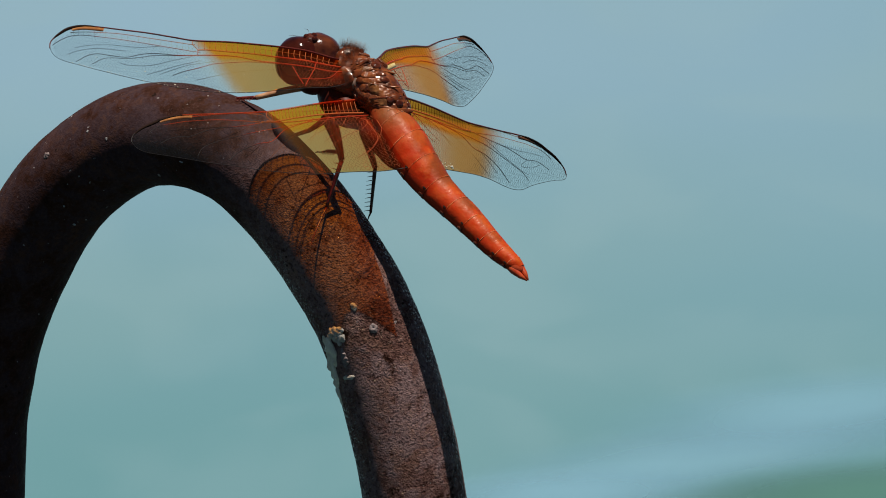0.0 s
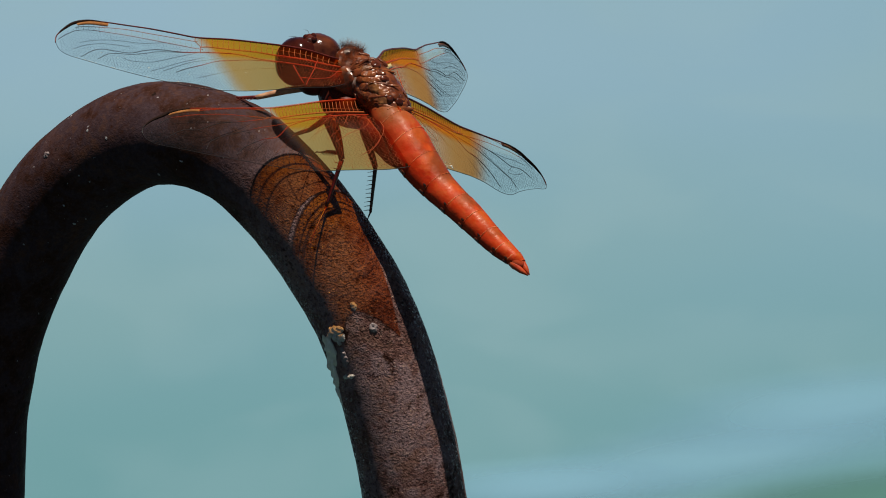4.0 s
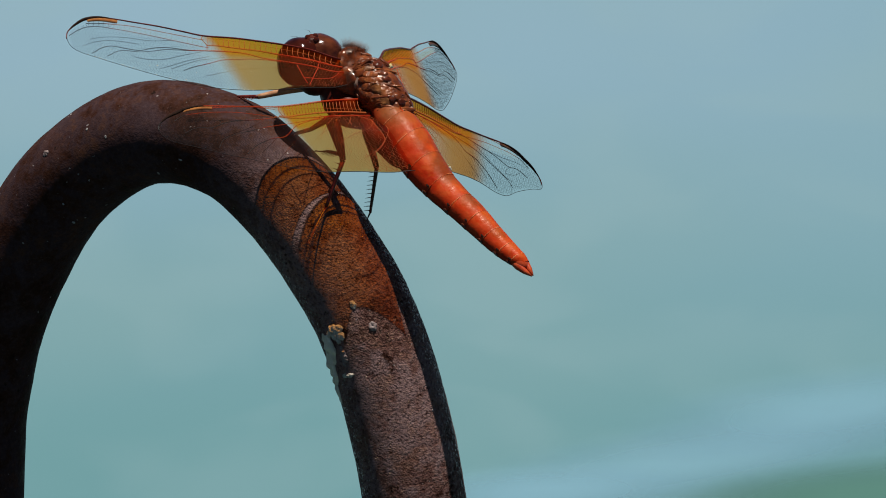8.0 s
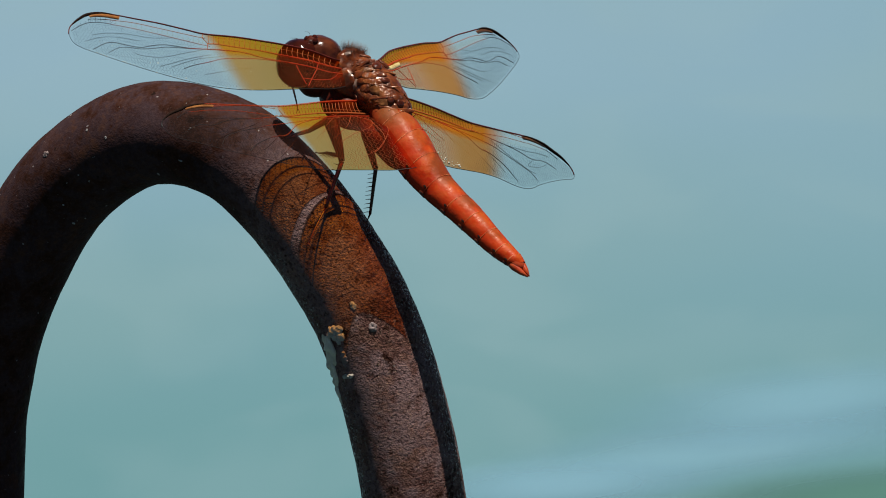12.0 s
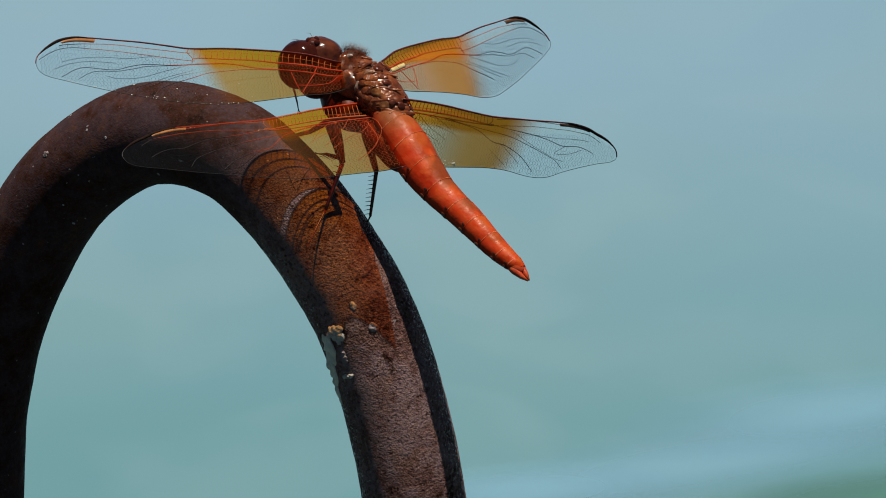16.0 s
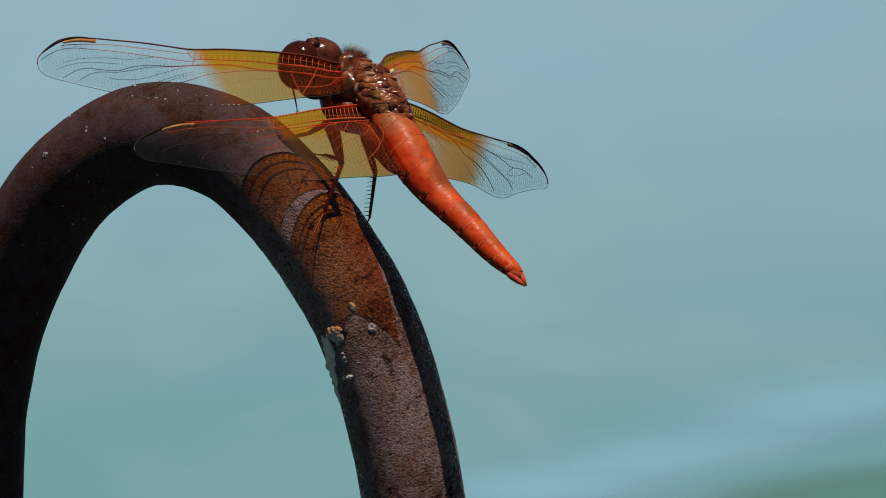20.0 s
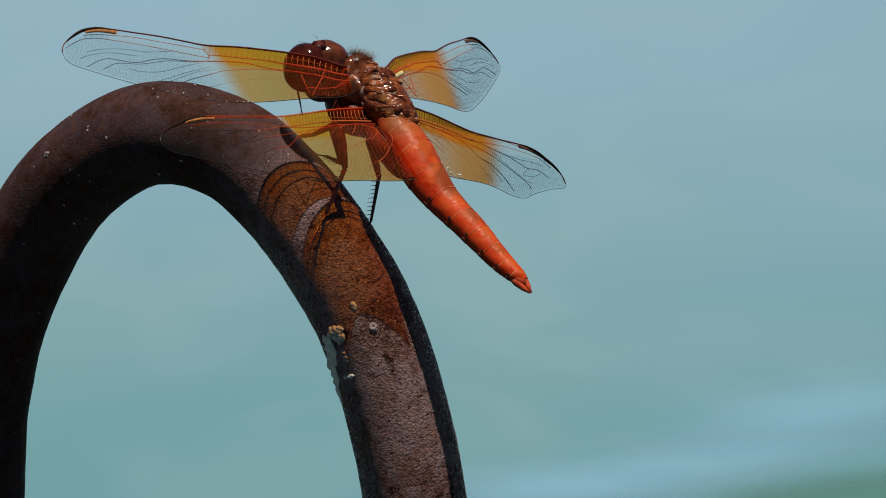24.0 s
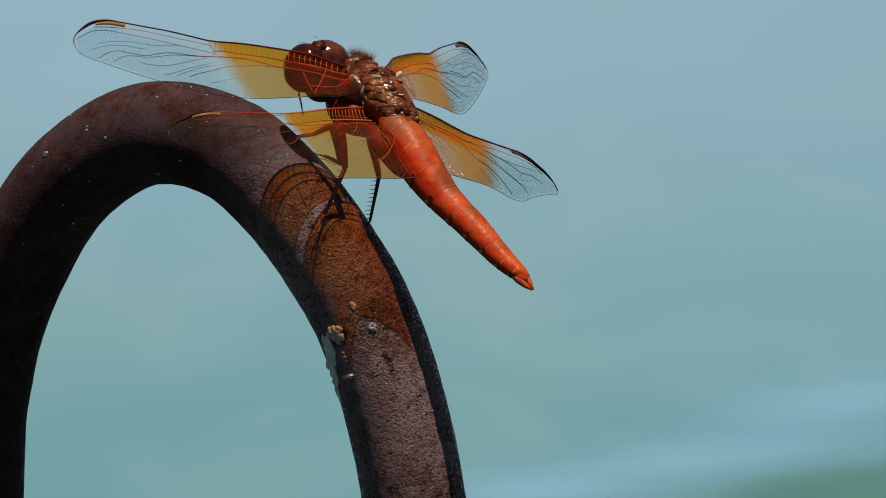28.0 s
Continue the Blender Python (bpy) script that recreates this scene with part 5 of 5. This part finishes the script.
LEG_TURNS = {
 'front': [(0.0, -0.1, 0.0, -0.1), (0.5, -0.2, 0.1, -0.1), (1.0, -0.1, 0.0, -0.1), (1.5, 0.2, -0.4, -0.3), (2.0, 0.5, -0.7, -0.4),
    (2.5, 0.7, -1.0, -0.4), (3.0, 1.1, -1.4, -0.4), (3.5, 1.4, -1.6, -0.4), (5.5, 2.7, -3.2, -0.8), (6.0, 2.2, -2.9, -1.0),
    (6.3, 2.2, -2.9, -1.0), (6.5, 1.9, -2.8, -1.3), (7.0, 2.0, -3.0, -1.5), (7.5, 1.8, -2.8, -1.4), (8.0, 1.6, -2.5, -1.3),
    (8.5, 1.7, -2.4, -1.1), (9.0, 1.9, -2.5, -1.0), (9.15, 1.9, -2.5, -1.0), (9.3, -17.5, -19.5, -61.8), (9.5, -17.5, -19.5, -61.8),
    (10.0, -17.5, -19.5, -61.8), (10.5, -17.5, -19.5, -61.8), (11.0, -17.5, -19.5, -61.8), (11.5, -17.5, -19.5, -61.8), (12.0, -17.5, -19.5, -61.8),
    (12.5, -17.5, -19.5, -61.8), (14.5, -17.5, -19.5, -61.8), (15.0, -17.5, -19.5, -61.8), (15.2, -17.5, -19.5, -61.8), (15.35, -17.5, -19.5, -61.8),
    (15.5, -17.5, -19.5, -61.8), (16.0, -17.5, -19.5, -61.8), (16.5, -17.5, -19.5, -61.8), (17.0, -17.5, -19.5, -61.8), (17.5, -17.5, -19.5, -61.8),
    (18.0, -17.5, -19.5, -61.8), (18.5, -17.5, -19.5, -61.8), (19.0, -17.5, -19.5, -61.8), (19.5, -17.5, -19.5, -61.8), (20.0, -17.5, -19.5, -61.8),
    (20.5, -17.5, -19.5, -61.8), (21.0, -17.5, -19.5, -61.8), (21.5, -17.5, -19.5, -61.8), (23.5, -17.5, -19.5, -61.8), (24.0, -17.5, -19.5, -61.8),
    (24.5, -17.5, -19.5, -61.8), (25.0, -17.5, -19.5, -61.8), (25.5, -17.5, -19.5, -61.8), (26.0, -17.5, -19.5, -61.8), (26.5, -17.5, -19.5, -61.8),
    (27.0, -17.5, -19.5, -61.8), (27.5, -17.5, -19.5, -61.8), (28.0, -17.5, -19.5, -61.8)],
 'middle': [(0.0, -0.0, -0.0, -0.1), (0.5, -0.1, -0.0, -0.1), (1.0, 0.0, -0.1, -0.1), (1.5, 0.3, -0.5, -0.2), (2.0, 0.4, -0.7, -0.3),
    (2.5, 0.5, -0.8, -0.4), (3.0, 0.7, -1.0, -0.4), (3.5, 0.8, -1.1, -0.4), (5.5, 1.8, -2.4, -0.8), (6.0, 1.7, -2.4, -0.9),
    (6.3, 1.7, -2.4, -0.9), (6.5, 1.8, -2.7, -1.0), (7.0, 1.9, -2.9, -1.2), (7.5, 1.8, -2.8, -1.2), (8.0, 1.6, -2.6, -1.2),
    (8.5, 1.5, -2.4, -1.0), (9.0, 1.6, -2.4, -0.9), (9.5, 1.8, -2.5, -0.9), (10.0, 1.8, -2.5, -0.9), (10.5, 1.7, -2.3, -0.9),
    (11.0, 1.6, -2.4, -0.9), (11.5, 1.7, -2.5, -1.0), (12.0, 1.7, -2.6, -1.1), (12.5, 1.7, -2.7, -1.1), (14.5, 1.8, -2.5, -1.0),
    (15.0, 1.8, -2.8, -1.2), (15.2, 1.8, -2.8, -1.2), (15.35, 1.9, -3.1, -1.4), (15.5, 1.9, -3.1, -1.4), (16.0, 1.9, -3.2, -1.5),
    (16.5, 1.6, -2.9, -1.4), (17.0, 1.5, -2.8, -1.4), (17.5, 1.4, -2.9, -1.5), (18.0, 1.4, -2.7, -1.4), (18.5, 1.5, -2.8, -1.4),
    (19.0, 1.5, -2.9, -1.4), (19.5, 1.4, -2.7, -1.3), (20.0, 1.4, -2.6, -1.3), (20.5, 1.5, -2.7, -1.3), (21.0, 1.6, -2.9, -1.4),
    (21.5, 1.5, -2.8, -1.4), (23.5, 1.8, -3.9, -2.1), (24.0, 2.1, -4.1, -2.2), (24.5, 2.1, -4.1, -2.1), (25.0, 2.1, -4.0, -2.1),
    (25.5, 2.1, -4.0, -2.0), (26.0, 2.1, -3.9, -1.9), (26.5, 2.2, -3.9, -1.9), (27.0, 2.2, -4.0, -2.0), (27.5, 2.5, -4.4, -2.2),
    (28.0, 2.8, -4.9, -2.4)],
 'hind': [(0.0, 0.0, 0.0, -0.0), (0.5, 0.1, 0.1, -0.0), (1.0, 0.2, -0.0, -0.2), (1.5, 0.3, -0.4, -0.5), (2.0, 0.2, -0.5, -0.5),
    (2.5, 0.2, -0.6, -0.6), (3.0, 0.2, -0.9, -0.7), (3.5, 0.0, -1.0, -0.7), (5.5, 0.3, -2.0, -1.7), (6.0, 0.7, -2.0, -2.0),
    (6.3, 0.7, -2.0, -2.0), (6.5, 1.5, -2.2, -2.9), (7.0, 1.6, -2.3, -3.0), (7.5, 1.4, -2.0, -2.6), (8.0, 1.2, -1.8, -2.3),
    (8.5, 1.0, -1.7, -2.0), (9.0, 1.0, -1.8, -2.1), (9.5, 0.8, -2.0, -2.1), (10.0, 0.4, -1.9, -1.7), (10.5, 0.3, -1.8, -1.5),
    (11.0, 0.3, -1.7, -1.5), (11.5, 0.3, -1.8, -1.5), (12.0, 0.2, -1.8, -1.4), (12.5, 0.1, -1.8, -1.3), (14.5, 0.4, -1.9, -1.6),
    (15.0, 0.5, -1.9, -1.7), (15.2, 0.5, -1.9, -1.7), (15.35, 0.6, -1.9, -1.8), (15.5, 0.6, -1.9, -1.8), (16.0, 0.4, -1.8, -1.6),
    (16.5, 0.3, -1.5, -1.3), (17.0, 0.4, -1.2, -1.2), (17.5, 0.5, -1.2, -1.2), (18.0, 0.4, -1.1, -1.1), (18.5, 0.3, -1.2, -1.1),
    (19.0, 0.3, -1.3, -1.2), (19.5, 0.3, -1.1, -1.0), (20.0, 0.2, -1.1, -0.9), (20.5, 0.1, -1.2, -0.9), (21.0, 0.1, -1.2, -0.9),
    (21.5, 0.1, -1.2, -0.9), (23.5, 1.7, -1.4, -2.5), (24.0, 1.6, -1.6, -2.6), (24.5, 1.5, -1.7, -2.5), (25.0, 1.5, -1.6, -2.4),
    (25.5, 1.4, -1.6, -2.4), (26.0, 1.5, -1.7, -2.5), (26.5, 1.5, -1.7, -2.5), (27.0, 1.4, -1.7, -2.5), (27.5, 1.7, -2.1, -2.9),
    (28.0, 2.2, -2.6, -3.7)],
 'far_middle': [(0.0, -0.1, -0.0, 0.0), (0.5, -0.1, 0.1, 0.0), (1.0, 0.2, -0.3, -0.1), (1.5, 0.8, -1.1, -0.3), (2.0, 0.7, -1.4, -0.3),
    (2.5, 0.6, -1.7, -0.4), (3.0, 1.1, -2.2, -0.5), (3.5, 1.0, -2.4, -0.6), (5.5, 2.7, -5.4, -1.4), (6.0, 3.2, -5.3, -1.5),
    (6.3, 3.2, -5.3, -1.5), (6.5, 4.4, -5.7, -1.9), (7.0, 4.4, -6.2, -2.0), (7.5, 3.8, -6.1, -1.8), (8.0, 3.3, -5.8, -1.6),
    (8.5, 3.0, -5.5, -1.5), (9.0, 3.4, -5.5, -1.6), (9.5, 3.5, -5.9, -1.7), (10.0, 3.0, -5.9, -1.5), (10.5, 2.5, -5.6, -1.4),
    (11.0, 2.4, -5.6, -1.4), (11.5, 2.3, -5.9, -1.4), (12.0, 2.0, -6.1, -1.3), (12.5, 2.0, -6.2, -1.3), (14.5, 2.6, -5.9, -1.5),
    (15.0, 2.5, -6.4, -1.5), (15.2, 2.5, -6.4, -1.5), (15.35, 2.5, -7.4, -1.6), (15.5, 2.5, -7.4, -1.6), (16.0, 2.2, -7.7, -1.6),
    (16.5, 1.6, -7.2, -1.3), (17.0, 1.4, -7.0, -1.3), (17.5, 1.4, -7.1, -1.3), (18.0, 1.3, -6.9, -1.2), (18.5, 1.4, -7.1, -1.3),
    (19.0, 1.5, -7.3, -1.3), (19.5, 1.3, -6.9, -1.2), (20.0, 1.2, -6.7, -1.2), (20.5, 1.1, -7.0, -1.2), (21.0, 1.1, -7.4, -1.2),
    (21.5, 1.1, -7.3, -1.2), (23.5, 3.4, -10.7, -2.4), (24.0, 3.6, -11.4, -2.6), (24.5, 3.8, -11.6, -2.6), (25.0, 3.8, -11.5, -2.6),
    (25.5, 3.8, -11.4, -2.6), (26.0, 4.1, -11.3, -2.7), (26.5, 4.2, -11.3, -2.7), (27.0, 4.1, -11.5, -2.7), (27.5, 4.8, -12.4, -3.1),
    (28.0, 6.1, -13.6, -3.7)],
 'far_hind': [(0.0, 0.0, 0.1, 0.0), (0.5, 0.1, 0.2, 0.0), (1.0, 0.2, 0.0, -0.2), (1.5, 0.4, -0.5, -0.6), (2.0, 0.3, -0.7, -0.5),
    (2.5, 0.2, -0.9, -0.5), (3.0, 0.3, -1.4, -0.8), (3.5, 0.1, -1.7, -0.7), (5.5, 0.5, -3.4, -1.7), (6.0, 1.0, -3.1, -2.1),
    (6.3, 1.0, -3.1, -2.1), (6.5, 1.9, -3.1, -3.0), (7.0, 2.0, -3.1, -3.1), (7.5, 1.7, -2.8, -2.7), (8.0, 1.4, -2.4, -2.3),
    (8.5, 1.1, -2.4, -2.0), (9.0, 1.2, -2.7, -2.1), (9.5, 1.0, -3.1, -2.1), (10.0, 0.5, -3.2, -1.7), (10.5, 0.4, -2.9, -1.4),
    (11.0, 0.4, -2.9, -1.4), (11.5, 0.3, -2.9, -1.3), (12.0, 0.1, -3.0, -1.2), (12.5, 0.1, -3.0, -1.2), (14.5, 0.4, -3.1, -1.5),
    (15.0, 0.5, -3.0, -1.6), (15.2, 0.5, -3.0, -1.6), (15.35, 0.5, -3.0, -1.5), (15.5, 0.5, -3.0, -1.5), (16.0, 0.2, -2.8, -1.2),
    (16.5, 0.0, -2.3, -0.9), (17.0, 0.1, -1.8, -0.8), (17.5, 0.1, -1.7, -0.8), (18.0, 0.0, -1.7, -0.7), (18.5, 0.0, -1.8, -0.7),
    (19.0, -0.0, -1.9, -0.7), (19.5, -0.1, -1.8, -0.6), (20.0, -0.2, -1.7, -0.4), (20.5, -0.3, -1.9, -0.4), (21.0, -0.3, -2.1, -0.4),
    (21.5, -0.3, -1.9, -0.4), (23.5, 1.4, -1.4, -1.9), (24.0, 1.2, -1.9, -1.9), (24.5, 1.2, -2.0, -1.9), (25.0, 1.1, -1.9, -1.8),
    (25.5, 1.1, -1.9, -1.7), (26.0, 1.1, -2.0, -1.8), (26.5, 1.2, -2.1, -1.9), (27.0, 1.1, -2.1, -1.9), (27.5, 1.4, -2.6, -2.4),
    (28.0, 2.0, -3.3, -3.2)]}
SHIN_TURNS = [(0.0, 0.0, 0.0, 0.0, 0.0, 0.0, 0.0), (9.15, 0.0, 0.0, 0.0, 0.0, 0.0, 0.0), (9.3, 0.01035, 0.00547, 0.0039, -123.9, 43.8, -107.2), (28.0, 0.01035, 0.00547, 0.0039, -123.9, 43.8, -107.2)]
FILM_ROWS = [[(0.0, -0.0042, -0.0106, -0.6), (1.0, -0.002, 0.0065, 0.6), (2.0, 0.0079, 0.0229, 1.7), (3.0, 0.0171, 0.0161, 2.5), (4.0, 0.0152, -0.0001, 3.0),
    (5.0, 0.0039, -0.0035, 2.9), (6.0, -0.0052, -0.0044, 2.4), (7.0, -0.0059, -0.0158, 1.6), (8.0, -0.0047, -0.0201, 0.5), (9.0, -0.0088, -0.0022, -0.7),
    (10.0, -0.014, 0.0162, -1.8), (11.0, -0.0105, 0.0144, -2.6), (12.0, 0.0024, 0.007, -3.0), (13.0, 0.0133, 0.0089, -2.9), (14.0, 0.0133, 0.0047, -2.3),
    (15.0, 0.0069, -0.0142, -1.4), (16.0, 0.0042, -0.0238, -0.3), (17.0, 0.0057, -0.0098, 0.9), (18.0, 0.0028, 0.0054, 1.9), (19.0, -0.0079, 0.0059, 2.7),
    (20.0, -0.0173, 0.0077, 3.0), (21.0, -0.0151, 0.0179, 2.8), (22.0, -0.004, 0.0147, 2.2), (23.0, 0.0041, -0.0069, 1.3), (24.0, 0.0045, -0.0198, 0.1),
    (25.0, 0.004, -0.0121, -1.1), (26.0, 0.0093, -0.0049, -2.1), (27.0, 0.015, -0.0063, -2.8), (28.0, 0.011, 0.0021, -3.0)],
 [(0.0, -0.0055, -0.0021, -2.8), (1.0, -0.0089, 0.0163, -3.0), (2.0, -0.013, 0.0144, -2.7), (3.0, -0.0081, 0.0069, -1.9), (4.0, 0.0052, 0.0088, -0.9),
    (5.0, 0.015, 0.0046, 0.3), (6.0, 0.0134, -0.0143, 1.4), (7.0, 0.006, -0.0238, 2.3), (8.0, 0.0029, -0.0097, 2.9), (9.0, 0.0039, 0.0055, 3.0),
    (10.0, 0.0006, 0.006, 2.6), (11.0, -0.0098, 0.0078, 1.8), (12.0, -0.0177, 0.0178, 0.7), (13.0, -0.0137, 0.0147, -0.5), (14.0, -0.0017, -0.007, -1.6),
    (15.0, 0.0062, -0.0199, -2.5), (16.0, 0.0059, -0.0121, -2.9), (17.0, 0.0051, -0.0048, -2.9), (18.0, 0.0097, -0.0062, -2.5), (19.0, 0.014, 0.0022, -1.7),
    (20.0, 0.0086, 0.02, -0.6), (21.0, -0.0049, 0.021, 0.6), (22.0, -0.0143, 0.0021, 1.7), (23.0, -0.0126, -0.0099, 2.5), (24.0, -0.006, -0.0075, 3.0),
    (25.0, -0.004, -0.0102, 2.9), (26.0, -0.0054, -0.0172, 2.4), (27.0, -0.0012, -0.007, 1.5), (28.0, 0.01, 0.0151, 0.4)],
 [(0.0, 0.0144, -0.0082, 3.0), (1.0, 0.0055, -0.0078, 2.7), (2.0, 0.0004, -0.0075, 2.1), (3.0, 0.0009, 0.0085, 1.0), (4.0, -0.0013, 0.0236, -0.1),
    (5.0, -0.01, 0.0152, -1.3), (6.0, -0.0172, -0.0027, -2.2), (7.0, -0.013, -0.0068, -2.8), (8.0, -0.0003, -0.0061, -3.0), (9.0, 0.0088, -0.0152, -2.7),
    (10.0, 0.0085, -0.018, -1.9), (11.0, 0.0059, 0.0004, -0.9), (12.0, 0.0084, 0.0186, 0.3), (13.0, 0.0118, 0.0154, 1.5), (14.0, 0.0069, 0.0056, 2.4),
    (15.0, -0.0062, 0.0058, 2.9), (16.0, -0.0159, 0.0019, 3.0), (17.0, -0.0138, -0.0155, 2.6), (18.0, -0.0055, -0.0235, 1.8), (19.0, -0.0016, -0.008, 0.7),
    (20.0, -0.0024, 0.0085, -0.5), (21.0, 0.0006, 0.0086, -1.6), (22.0, 0.0103, 0.0083, -2.5), (23.0, 0.0176, 0.0161, -2.9), (24.0, 0.0131, 0.0121, -2.9),
    (25.0, 0.0006, -0.0094, -2.5), (26.0, -0.0077, -0.0216, -1.6), (27.0, -0.0072, -0.012, -0.5), (28.0, -0.0056, -0.0025, 0.7)],
 [(0.0, -0.0098, 0.0091, -2.3), (1.0, 0.0019, 0.0094, -1.3), (2.0, 0.0064, 0.0154, -0.2), (3.0, 0.0049, 0.0063, 1.0), (4.0, 0.0061, -0.0155, 2.0),
    (5.0, 0.0121, -0.0216, 2.7), (6.0, 0.0137, -0.0083, 3.0), (7.0, 0.0044, -0.0001, 2.8), (8.0, -0.0092, -0.0006, 2.2), (9.0, -0.0147, 0.0087, 1.2),
    (10.0, -0.01, 0.022, 0.0), (11.0, -0.0047, 0.015, -1.2), (12.0, -0.005, -0.0066, -2.1), (13.0, -0.0053, -0.0148, -2.8), (14.0, 0.0022, -0.009, -3.0),
    (15.0, 0.0138, -0.0098, -2.7), (16.0, 0.0177, -0.0123, -2.0), (17.0, 0.0097, 0.0021, -1.0), (18.0, -0.0012, 0.0212, 0.2), (19.0, -0.005, 0.0189, 1.3),
    (20.0, -0.0037, 0.0026, 2.3), (21.0, -0.0061, -0.0031, 2.8), (22.0, -0.013, -0.003, 3.0), (23.0, -0.0144, -0.0135, 2.7), (24.0, -0.0046, -0.0214, 1.9),
    (25.0, 0.0087, -0.0069, 0.9), (26.0, 0.0137, 0.0138, -0.3), (27.0, 0.0093, 0.0155, -1.5), (28.0, 0.0051, 0.0077, -2.4)]]
motions()
